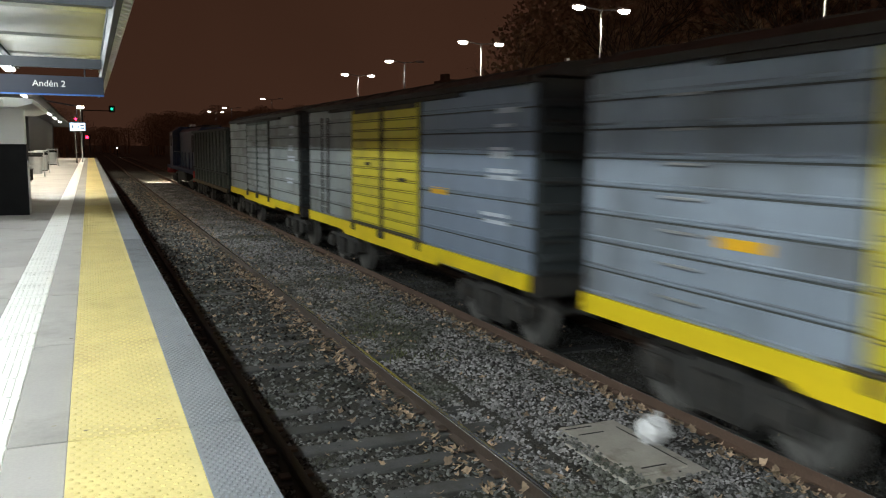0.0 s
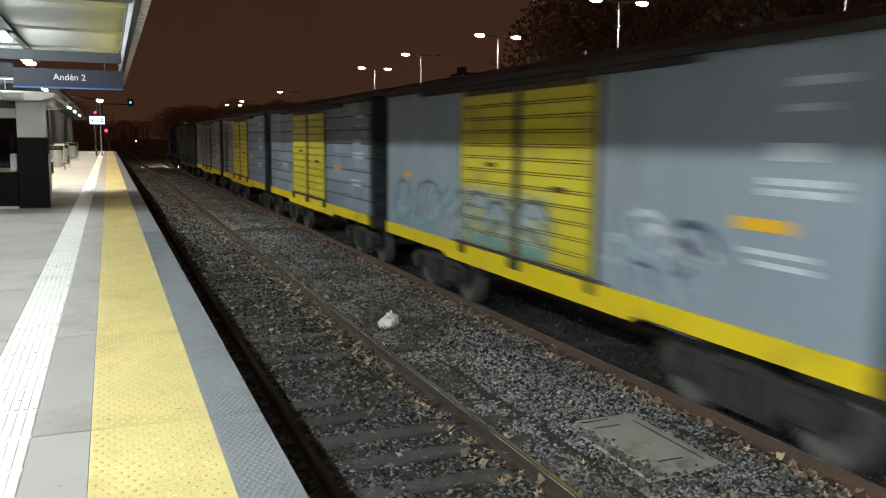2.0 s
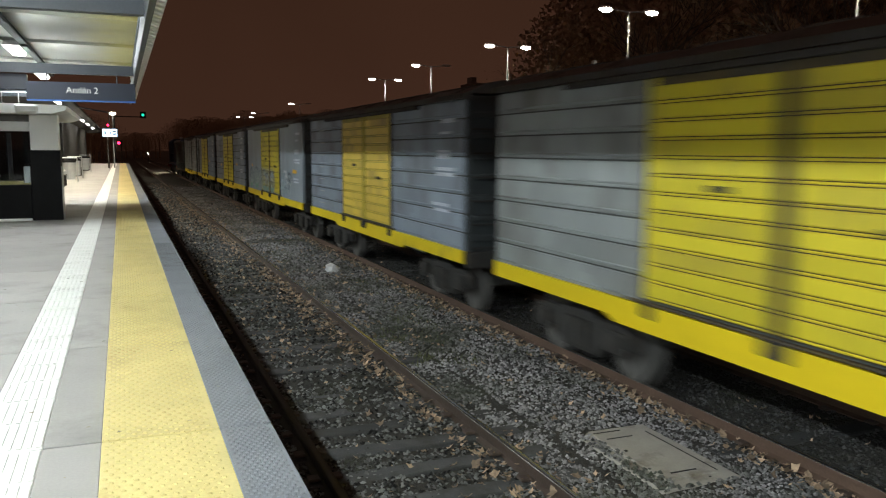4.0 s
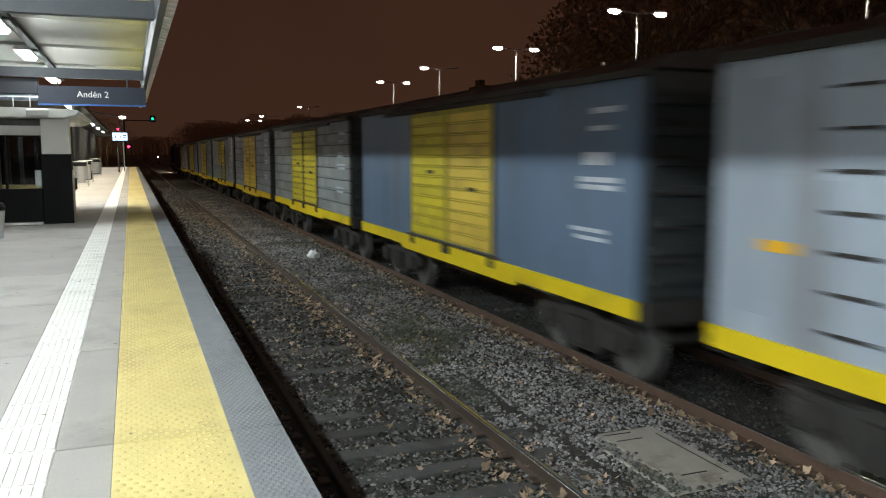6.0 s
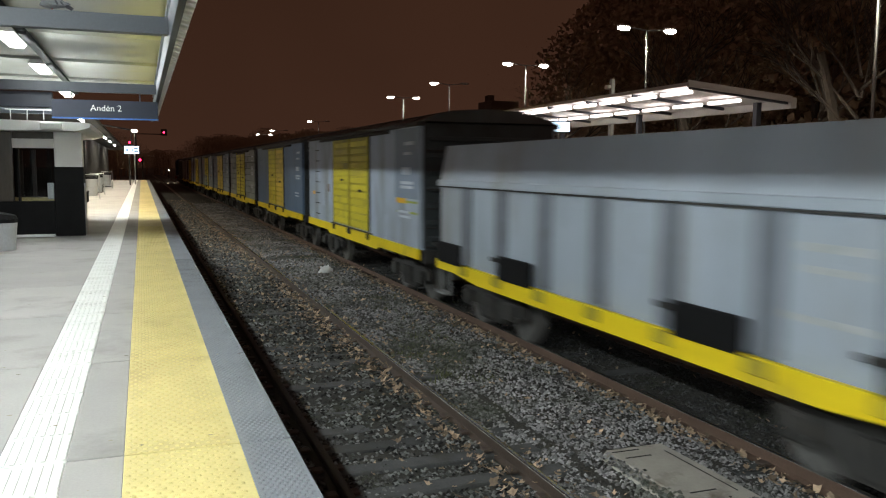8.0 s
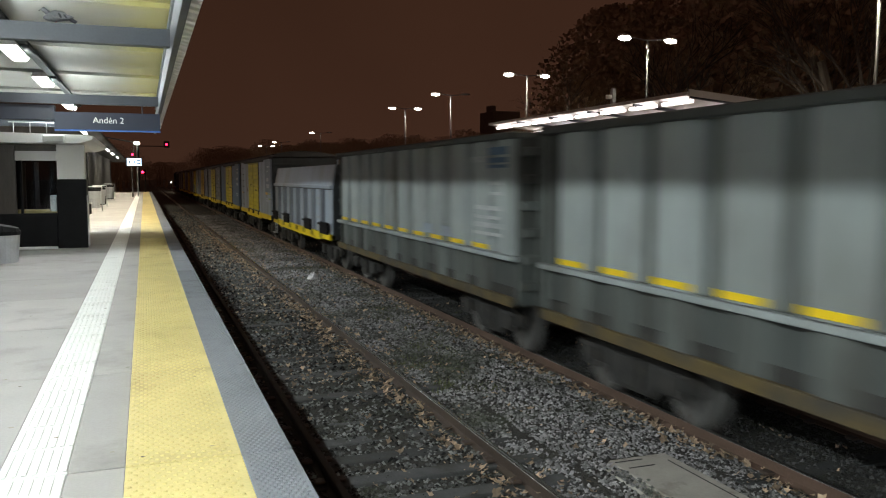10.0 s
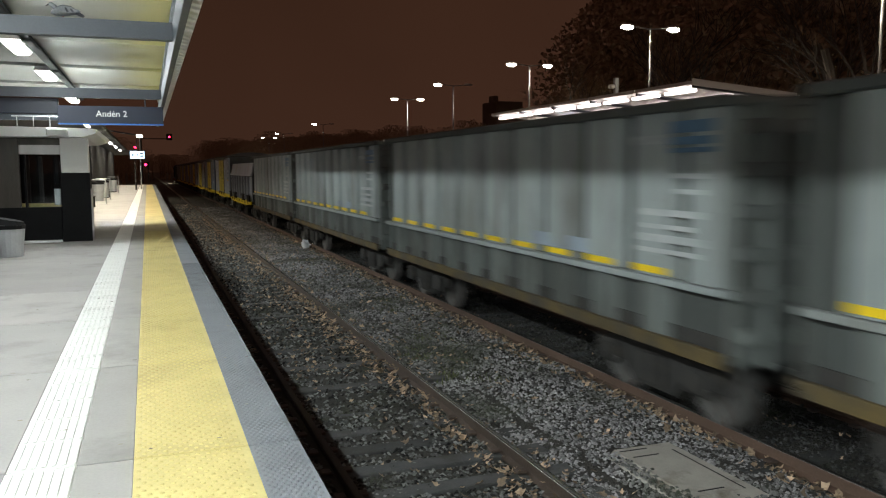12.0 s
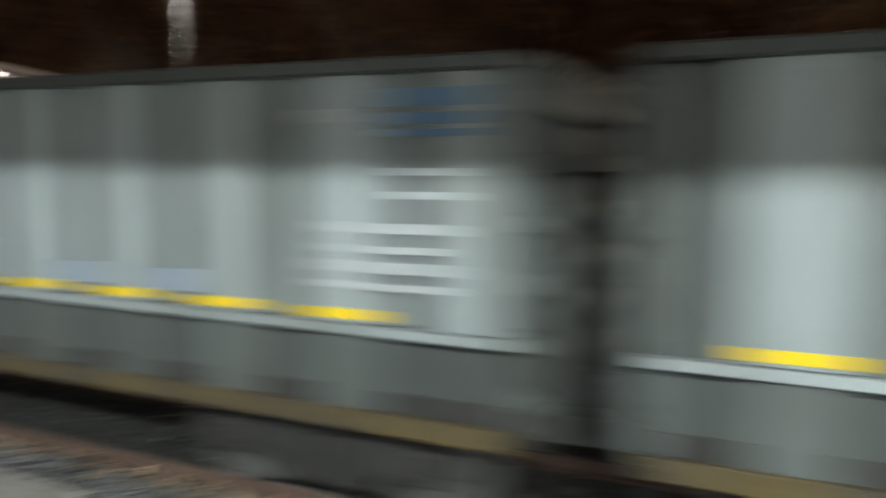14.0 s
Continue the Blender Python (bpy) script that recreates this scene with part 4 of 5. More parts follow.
# ---- trees and distance ----
def tree(x, y, h, spread, leafmat, seed, density=1.7, label="bare-limbed autumn tree with sparse brown leaves"):
    rng = random.Random(seed)
    t = thing("tree", label, "tree", "trees beyond the station", at=(x, y, GROUND_Z - 0.1))
    trunk, tips = Build(), []
    p, r = Vector((0, 0, 0)), 0.028 * h
    for k in range(4):
        q = p + Vector((rng.uniform(-0.04, 0.04) * h, rng.uniform(-0.04, 0.04) * h, h * 0.15))
        trunk.tube(p, q, r, r * 0.82, 8)
        p, r = q, r * 0.82
    part("trunk", trunk, BARK, t)
    def grow(limbs, p, d, length, r, level):
        q = p + d * length
        limbs.tube(p, q, r, r * 0.6, 5)
        if level == 0:
            tips.append(q)
            return
        for _ in range(3 if level > 1 else 4):
            e = (d + Vector((rng.uniform(-0.8, 0.8), rng.uniform(-0.8, 0.8), rng.uniform(-0.25, 0.6)))).normalized()
            grow(limbs, p + d * length * rng.uniform(0.5, 1.0), e, length * rng.uniform(0.55, 0.75), r * 0.55, level - 1)
    for k in range(6):
        a = rng.random() * 6.28
        d = Vector((math.cos(a) * spread, math.sin(a) * spread, rng.uniform(0.5, 1.1))).normalized()
        limb = Build()
        grow(limb, Vector((0, 0, h * rng.uniform(0.3, 0.6))), d, h * 0.22, r * 0.5, 3)
        part("limb", limb, BARK, t)
    crown = Build()
    for q in tips:
        for _ in range(int(34 * density)):
            c = q + Vector((rng.gauss(0, 0.085), rng.gauss(0, 0.085), rng.gauss(0, 0.07))) * h
            a, b2 = Vector((rng.gauss(0, 1), rng.gauss(0, 1), rng.gauss(0, 1))).normalized(), Vector((rng.gauss(0, 1), rng.gauss(0, 1), rng.gauss(0, 1))).normalized()
            s = rng.uniform(0.0018, 0.0040) * h
            k = len(crown.v)
            crown.v += [tuple(c - a * s), tuple(c + b2 * s * 0.6), tuple(c + a * s), tuple(c - b2 * s * 0.6)]
            crown.f.append((k, k + 1, k + 2, k + 3))
    me = bpy.data.meshes.new("crown")
    me.from_pydata(crown.v, [], crown.f)
    me.materials.append(leafmat)
    part("crown", me, leafmat, t, "scattered small leaves")
    return t


TREES = [(27, 2, 13), (29, 9, 14), (26.5, 14, 12), (30, 19, 15), (27, 25, 13), (31, 31, 15), (28, 37, 13), (33, 45, 15), (29, 52, 12), (41, 12, 16), (38, 27, 17), (40, 40, 16), (28, -6, 14), (33, -2, 15)]
for i, (x, y, h) in enumerate(TREES):
    tree(x, y, h, 0.75, AUTUMN, 20 + i, 1.7 if y < 24 else 0.3)
tree(26.0, 47.8, 10.4, 0.9, AUTUMN, 77, label="small autumn tree lit yellow beside a street lamp")


def far_wood(x0, y0, x1, y1, n, hmin, hmax, seed, clumps=130, size=0.08, wide=0.42):
    """A dark belt of woods: many leaf clumps over hidden stems."""
    rng = random.Random(seed)
    b = Build()
    for i in range(n):
        f = (i + rng.random()) / n
        x, y = x0 + (x1 - x0) * f + rng.gauss(0, 4), y0 + (y1 - y0) * f + rng.gauss(0, 4)
        h = rng.uniform(hmin, hmax)
        b.tube((x, y, GROUND_Z - 0.3), (x, y, h * 0.7), 0.3, 0.12, 5)
        for _ in range(clumps):
            a, q = rng.random() * 6.28, rng.random()
            rr = h * wide * math.sqrt(rng.random()) * math.sin(math.pi * (0.12 + 0.82 * q))
            c = Vector((x + rr * math.cos(a), y + rr * math.sin(a), h * (0.12 + 0.88 * q)))
            u, w = Vector((rng.gauss(0, 1), rng.gauss(0, 1), rng.gauss(0, 1))).normalized(), Vector((rng.gauss(0, 1), rng.gauss(0, 1), rng.gauss(0, 1))).normalized()
            s = rng.uniform(0.6, 1.35) * size * h
            k = len(b.v)
            b.v += [tuple(c - u * s), tuple(c + w * s), tuple(c + u * s), tuple(c - w * s)]
            b.f.append((k, k + 1, k + 2, k + 3))
    me = bpy.data.meshes.new("far_woods")
    me.from_pydata(b.v, [], b.f)
    me.materials.append(DARKLEAF)
    return tagged(part("far_woods", me, DARKLEAF), "dark distant belt of trees along the railway", "trees", kind="stuff")


far_wood(44, -25, 52, 85, 56, 15, 22, 9, 3300, 0.0145)
far_wood(-14, 250, 12, 300, 34, 6, 7, 1, 1700, 0.013, 0.9)
far_wood(14, 240, 40, 160, 60, 8, 9.8, 2, 1800, 0.012, 0.8)
far_wood(40, 190, 75, 120, 44, 8.5, 11, 3, 1700, 0.012, 0.8)
far_wood(-10, 130, -16, 240, 28, 6, 7, 5, 1500, 0.013, 0.9)
tower = thing("apartment_building", "dark apartment block seen far off", "building", at=(60, 134, 0))
part("wall", Build().box(-2.6, -3, GROUND_Z - 0.3, 2.6, 3, 13.2, 0.05), FACADE, tower)
part("roof_room", Build().box(-2.2, -1, 13.2, -1.2, 1, 14.3, 0.03), FACADE, tower)
house = thing("red_house", "low house with a dull red wall behind the trees", "house", at=(34, 16, GROUND_Z - 0.1))
part("wall", Build().box(-2, -3, 0, 4, 3, 7.5, 0.03), REDBRICK, house)
part("roof", Build().prism([(-2.4, 7.5), (4.4, 7.5), (1, 9.2)], -3.4, 3.4), GRAPHITE, house)
# post lamp stands in for vehicle headlights at the far crossing
crossing = thing("crossing_light", "small lit lamp in place of vehicle lights at the crossing", "lamp", "crossing lamps", at=(5.6, 190, GROUND_Z - 0.1))
part("post", Build().tube((0, 0, 0), (0, 0, 2.0), 0.08, n=8), GRAPHITE, crossing)
part("lens", Build().box(-0.12, -0.1, 2.0, 0.12, 0.1, 2.15, 0.03), STREETGLOW, crossing)

# ---- train ----
SIDE = 1.52
_cache = {}


def piece(name, dims, material, parent, at=(0, 0, 0), c=0.008):
    if "sprayed" in material.name:
        x, y, z = at
        return part(name, Build().box(dims[0] + x, dims[1] + y, dims[2] + z, dims[3] + x, dims[4] + y, dims[5] + z, c), material, parent)
    key = (name, dims, material.name)
    if key not in _cache:
        _cache[key] = Build().box(*dims, c).mesh(name, material)
    return part(name, _cache[key], material, parent, at=at)


def _wheel(s):
    x = s * 0.83
    b = Build().tube((x, 0, 0), (x + s * 0.11, 0, 0), 0.455, 0.45, 22)
    b.tube((x - s * 0.035, 0, 0), (x + s * 0.001, 0, 0), 0.485, 0.485, 22)
    b.tube((x + s * 0.10, 0, 0), (x + s * 0.17, 0, 0), 0.11, 0.10, 12)
    return b.mesh("wheel", WHEEL)


WHEEL_L, WHEEL_R = _wheel(-1), _wheel(1)
AXLE = Build().tube((-0.85, 0, 0), (0.85, 0, 0), 0.075, n=10).mesh("wheelset", WHEEL)
FRAME_PROFILE = [(-1.22, 0.42), (-1.22, 0.60), (-0.95, 0.68), (-0.45, 0.66), (-0.3, 0.78), (0.3, 0.78), (0.45, 0.66), (0.95, 0.68), (1.22, 0.60), (1.22, 0.42), (0.62, 0.40), (0.42, 0.20), (-0.42, 0.20), (-0.62, 0.40)]


def _bogie_frame(s):
    b = Build().prism([(p, q) for p, q in FRAME_PROFILE], s * 1.02, s * 1.14, "x")
    for y in (-0.9, 0.9):
        b.box(s * 1.14 if s > 0 else -1.24, y - 0.16, 0.34, 1.24 if s > 0 else -1.14, y + 0.16, 0.62, 0.03)
    for y in (-0.16, 0, 0.16):
        b.tube((s * 1.18, y, 0.28), (s * 1.18, y, 0.62), 0.065, n=8)
    return b.mesh("side_frame", GRAPHITE)


FRAME_L, FRAME_R = _bogie_frame(-1), _bogie_frame(1)
WHEELS = []


def bogie(parent, y):
    bo = part("bogie", Build().box(-1.0, -0.22, 0.42, 1.0, 0.22, 0.74, 0.03), GRAPHITE, parent, "dark cast bogie", at=(0, y, 0))
    part("side_frame", FRAME_L, GRAPHITE, bo)
    part("side_frame", FRAME_R, GRAPHITE, bo)
    for yy in (-0.9, 0.9):
        w = part("wheelset", AXLE, WHEEL, parent, at=(0, y + yy, 0.45))
        part("wheel", WHEEL_L, WHEEL, w)
        part("wheel", WHEEL_R, WHEEL, w)
        WHEELS.append((w, y + yy))
    return bo


COUPLER = Build().box(-0.09, -0.62, 0.78, 0.09, 0.0, 0.98, 0.02).box(-0.16, -0.72, 0.72, 0.16, -0.42, 1.04, 0.04).mesh("coupler", GRAPHITE)
COUPLER_F = Build().box(-0.09, 0.0, 0.78, 0.09, 0.62, 0.98, 0.02).box(-0.16, 0.42, 0.72, 0.16, 0.72, 1.04, 0.04).mesh("coupler", GRAPHITE)
HOSE = Build().tube((0.35, 0, 0.9), (0.32, 0.30, 0.62), 0.025, n=6).tube((0.32, 0.30, 0.62), (0.30, 0.58, 0.60), 0.025, n=6).mesh("brake_hose", BLACK)


def running_gear(t, half, pivot):
    bogie(t, pivot)
    bogie(t, -pivot)
    part("coupler", COUPLER_F, GRAPHITE, t, at=(0, half, 0))
    part("coupler", COUPLER, GRAPHITE, t, at=(0, -half, 0))
    part("brake_hose", HOSE, BLACK, t, at=(0, half, 0))
    part("centre_sill", Build().box(-0.28, -half, 0.74, 0.28, half, 0.90), GRAPHITE, t)
    part("brake_cylinder", Build().tube((0.3, -0.6, 0.6), (0.3, 0.5, 0.6), 0.17, n=12).box(0.2, -1.0, 0.68, 0.4, 1.0, 0.76), GRAPHITE, t)
    part("brake_rod", Build().tube((-0.5, -pivot + 1.2, 0.62), (-0.5, pivot - 1.2, 0.62), 0.02, n=6), GALV, t)


WAGONS = []


def spray_paint(t, s):
    """Rounded sprayed shapes with dark outlines along the lower half of a wagon side, and loose strokes behind its doors."""
    def band(b, x, cy, cz, ry, rz, a0, a1, w):
        k, n = len(b.v), 18
        for j in range(n + 1):
            a = math.radians(a0 + (a1 - a0) * j / n)
            for q in (-w / 2, w / 2):
                b.v.append((x, cy + (ry + q) * math.cos(a), cz + (rz + q) * math.sin(a)))
        b.f += [(k + 2 * j, k + 2 * j + 1, k + 2 * j + 3, k + 2 * j + 2) for j in range(n)]
        return b
    # centre, half width, top of each rounded shape; those on the doors stand farther out
    for cy, ry, top, x in ((4.75, 0.42, 2.02, 1.5112), (3.35, 0.58, 2.06, 1.5112), (1.25, 0.55, 2.0, 1.5482), (0.62, 0.42, 1.9, 1.5482), (-0.45, 0.50, 1.98, 1.5482)):
        rz = (top - 1.22) * 0.5
        part("spray_fill", band(Build(), s * x, cy, 1.24 + rz, ry * 0.66, rz * 0.62, 15 + 40 * cy, 165 + 40 * cy, 0.15), SPRAYPALE, t, "pale blue sprayed fill")
        part("spray_fill", band(Build(), s * (x + 0.0008), cy, 1.22 + rz * 0.6, ry * 0.7, rz * 0.40, 190, 345, 0.16), SPRAYGREEN, t, "green sprayed fill")
        part("spray_outline", band(Build(), s * (x + 0.0016), cy, 1.22 + rz, ry, rz, -30, 212, 0.055), SPRAYDARK, t, "dark sprayed outline")
    rng = random.Random(14)
    for k in range(13):
        cy, cz = rng.uniform(-3.7, -2.15), rng.uniform(1.32, 1.98)
        part("spray_stroke", band(Build(), s * (1.5112 + 0.0004 * k), cy, cz, rng.uniform(0.18, 0.42), rng.uniform(0.06, 0.22), rng.uniform(0, 120), rng.uniform(170, 330), rng.uniform(0.04, 0.10)), (SPRAYDARK, SPRAYPALE, SPRAYWHITE)[k % 3], t, "loose sprayed stroke")


def boxcar(front, body, door_a, door_b, planked, label, ladder=False, green=False, repaint=False, rear=None):
    """A covered wagon 11.6 m long; front is the y of its leading coupling at the start."""
    half = 5.62
    t = thing("boxcar", label, "freight wagon", "train wagons", at=(TRACK_2, front - 6.25, RAIL_Z))
    WAGONS.append((t, front - 6.25))
    z0, z1 = 1.14, 3.58
    d0, d1 = -1.83, 1.93
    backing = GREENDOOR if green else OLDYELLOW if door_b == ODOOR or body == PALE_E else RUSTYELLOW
    for s in (-1, 1):
        core = part("side_wall", Build().box(s * 1.46 - 0.03, -half, z0, s * 1.46 + 0.03, half, z1), SHADE_GREY if planked else body, t, "horizontally ribbed side wall" if planked else "smooth plated side wall")
        for a, bb in ((-half, d0 - 0.06), (d1 + 0.06, half)):
            w = bb - a
            skin = rear if rear and a < d0 else body
            if planked:
                n = 8
                h = (z1 - z0) / n
                for k in range(n):
                    piece("plank", (-0.035, 0.0, 0.008, 0.035, round(w, 3), round(h - 0.013, 4)), skin, core, (s * 1.475, a, z0 + k * h), 0.012)
                    # pressed bead under the joint
                    piece("bead", (-0.014, 0.02, -0.014, 0.014, round(w - 0.02, 3), 0.014), skin, core, (s * 1.508, a, z0 + k * h + 0.055), 0.010)
            else:
                cut = 3
                for k in range(cut):
                    piece("panel", (-0.03, 0.004, 0.0, 0.03, round(w / cut - 0.004, 3), z1 - z0), body, core, (s * 1.478, a + k * w / cut, z0), 0.006)
        for dm, a, bb in ((door_b, d0, (d0 + d1) / 2 - 0.03), (door_a, (d0 + d1) / 2 + 0.03, d1)):
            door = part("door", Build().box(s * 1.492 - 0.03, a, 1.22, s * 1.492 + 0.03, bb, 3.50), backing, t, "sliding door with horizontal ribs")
            n = 12
            h = 2.20 / n
            for k in range(n):
                piece("slat", (-0.030, 0.0, 0.0, 0.030, round(bb - a - 0.16, 3), round(h - 0.042, 4)), dm, door, (s * 1.515, a + 0.08, 1.26 + k * h), 0.012)
                piece("bead", (-0.022, 0.0, 0.0, 0.022, round(bb - a - 0.16, 3), 0.022), dm, door, (s * 1.512, a + 0.08, 1.26 + k * h - 0.032), 0.008)
            for yy in (a, bb - 0.07):
                inner = abs(yy - (d0 + d1) / 2) < 0.2
                piece("stile", (-0.03, 0.0, 0.0, 0.03, 0.07, 2.28), GREENDOOR if green else backing if inner else dm, door, (s * 1.515, yy, 1.22), 0.008)
            if not green:
                piece("latch", (-0.02, -0.14, -0.03, 0.02, 0.14, 0.03), GRAPHITE, door, (s * 1.55, a + 0.75, 2.42 if a > 0 else 2.18), 0.01)
        part("door_post", Build().box(s * 1.50 - 0.04, d0 - 0.09, 1.02, s * 1.50 + 0.04, d0 - 0.01, 3.50, 0.01), GRAPHITE, t)
        part("door_post", Build().box(s * 1.50 - 0.04, d1 + 0.01, 1.02, s * 1.50 + 0.04, d1 + 0.06, 3.50, 0.01), GRAPHITE, t)
        part("door_track", Build().box(s * 1.53 - 0.05, d0 - 1.7, 3.50, s * 1.53 + 0.05, d1 + 1.7, 3.57, 0.01), GRAPHITE, t, "dark overhead door track")
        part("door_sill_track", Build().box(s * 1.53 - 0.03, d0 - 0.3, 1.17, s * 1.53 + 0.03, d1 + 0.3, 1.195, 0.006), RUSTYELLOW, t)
        for yy in (d0 - 0.02, -0.02, 0.12, d1 - 0.1):
            piece("door_roller", (-0.04, -0.07, -0.08, 0.04, 0.07, 0.08), GRAPHITE, t, (s * 1.545, yy, 1.10), 0.02)
        sill = [(-half, 0.94), (-half, 1.15), (half, 1.15), (half, 0.94), (half - 0.35, 0.94), (d1 + 0.75, 0.94), (d1 + 0.55, 0.865), (d0 - 0.75, 0.865), (d0 - 0.95, 0.94)]
        part("side_sill", Build().prism(sill, s * 1.515 - 0.025, s * 1.515 + 0.025, "x"), YELLOW, t, "yellow deepened side sill")
        part("eave", Build().prism([(s * 1.40, z1), (s * 1.56, z1), (s * 1.56, z1 + 0.08), (s * 1.40, z1 + 0.12)], -half - 0.03, half + 0.03), WAGONROOF, t)
        # writing near the trailing end, unreadable: plain bars
        for yy, zz, w, h in ((-4.95, 3.22, 0.62, 0.07), (-4.85, 3.02, 0.5, 0.06), (-4.75, 2.62, 0.55, 0.15), (-4.82, 2.42, 0.85, 0.06), (-4.82, 2.33, 0.85, 0.06), (-4.6, 1.82, 0.8, 0.05), (-4.65, 1.72, 0.7, 0.05)):
            part("stencil_bar", Build().box(s * 1.5145, yy - w / 2, zz, s * 1.5165, yy + w / 2, zz + h), STENCIL, t)
        my = -3.35 if front == 8.32 else -3.0 if front == 20.83 else -4.75
        if front in (20.83, 8.32, -4.18, -54.18):
            part("marker", Build().box(s * 1.5150, my, 2.02, s * 1.5172, my + 0.65, 2.13), ORANGE, t, "small orange marker plate")
        if front in (8.32, -4.18, -54.18):
            ly, lw, lz = {8.32: (2.95, 0.58, 1.90), -4.18: (4.30, 0.30, 2.08), -54.18: (4.62, 0.40, 1.92)}[front]
            part("marker", Build().box(s * 1.5150, ly, lz, s * 1.5172, ly + lw, lz + 0.10), ORANGE, t, "small orange marker plate")
        if repaint:
            part("repainted_panel", Build().box(s * 1.508, -half + 0.03, 2.13, s * 1.5115, -half + 1.65, z1 - 0.02), REPAINT, t, "darker blue-grey repainted panel")
            for a, bb, zz in ((-5.50, -4.45, 2.04), (-5.50, -4.10, 1.82)):
                part("paint_streak", Build().box(s * 1.5085, a, zz, s * 1.5105, bb, zz + 0.045), LIME, t, "thin yellow-green sprayed streak")
        part("sill_pipe", Build().tube((s * 1.44, d0 - 0.85, 0.90), (s * 1.44, d0 - 1.75, 0.885), 0.012, n=6), GALV, t, "thin bright pipe under the sill")
        if front == -54.18:
            part("rust_patch", Build().box(s * 1.5085, 2.55, 2.05, s * 1.5105, 2.85, 2.27), RUSTPATCH, t, "square rusty patch")
        if front == -4.18:
            spray_paint(t, s)
        if ladder:
            for yy in (4.25, 3.75) if rear else ():
                piece("ladder_stile", (-0.015, -0.02, 0.0, 0.015, 0.02, 2.2), GRAPHITE, t, (s * 1.56, yy, 1.2), 0.004)
            for k in range(7):
                piece("ladder_rung", (-0.012, 0.0, -0.012, 0.012, 0.5, 0.012), GALV if planked else GRAPHITE, t, (s * 1.565, 3.75, 1.35 + 0.32 * k), 0.003)
    for s in (-1, 1):
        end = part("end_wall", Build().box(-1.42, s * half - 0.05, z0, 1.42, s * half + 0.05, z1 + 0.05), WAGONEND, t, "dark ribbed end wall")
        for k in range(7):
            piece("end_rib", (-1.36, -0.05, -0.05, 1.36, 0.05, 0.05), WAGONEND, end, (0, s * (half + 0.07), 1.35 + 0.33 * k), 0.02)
        part("buffer_beam", Build().box(-1.45, s * half - 0.1, 0.86, 1.45, s * half + 0.1, 1.13, 0.02), GRAPHITE, t)
        for k in range(6):
            piece("end_step", (-0.22, -0.015, -0.015, 0.22, 0.015, 0.015), GRAPHITE, t, (-1.22, s * (half + 0.16), 1.2 + 0.38 * k), 0.004)
    roof = [(-1.50, z1 + 0.09), (-1.2, z1 + 0.22), (-0.6, z1 + 0.33), (0, z1 + 0.36), (0.6, z1 + 0.33), (1.2, z1 + 0.22), (1.50, z1 + 0.09)]
    part("roof", Build().prism(roof, -half - 0.06, half + 0.06), WAGONROOF, t, "dark curved sheet roof")
    for k in range(9):
        yy = -half + 0.5 + k * 1.33
        part("roof_seam", Build().prism([(p, q + 0.025) for p, q in roof], yy, yy + 0.05), WAGONROOF, t)
    part("floor", Build().box(-1.4, -half, 1.0, 1.4, half, 1.13), GRAPHITE, t)
    running_gear(t, half, 3.85)
    return t


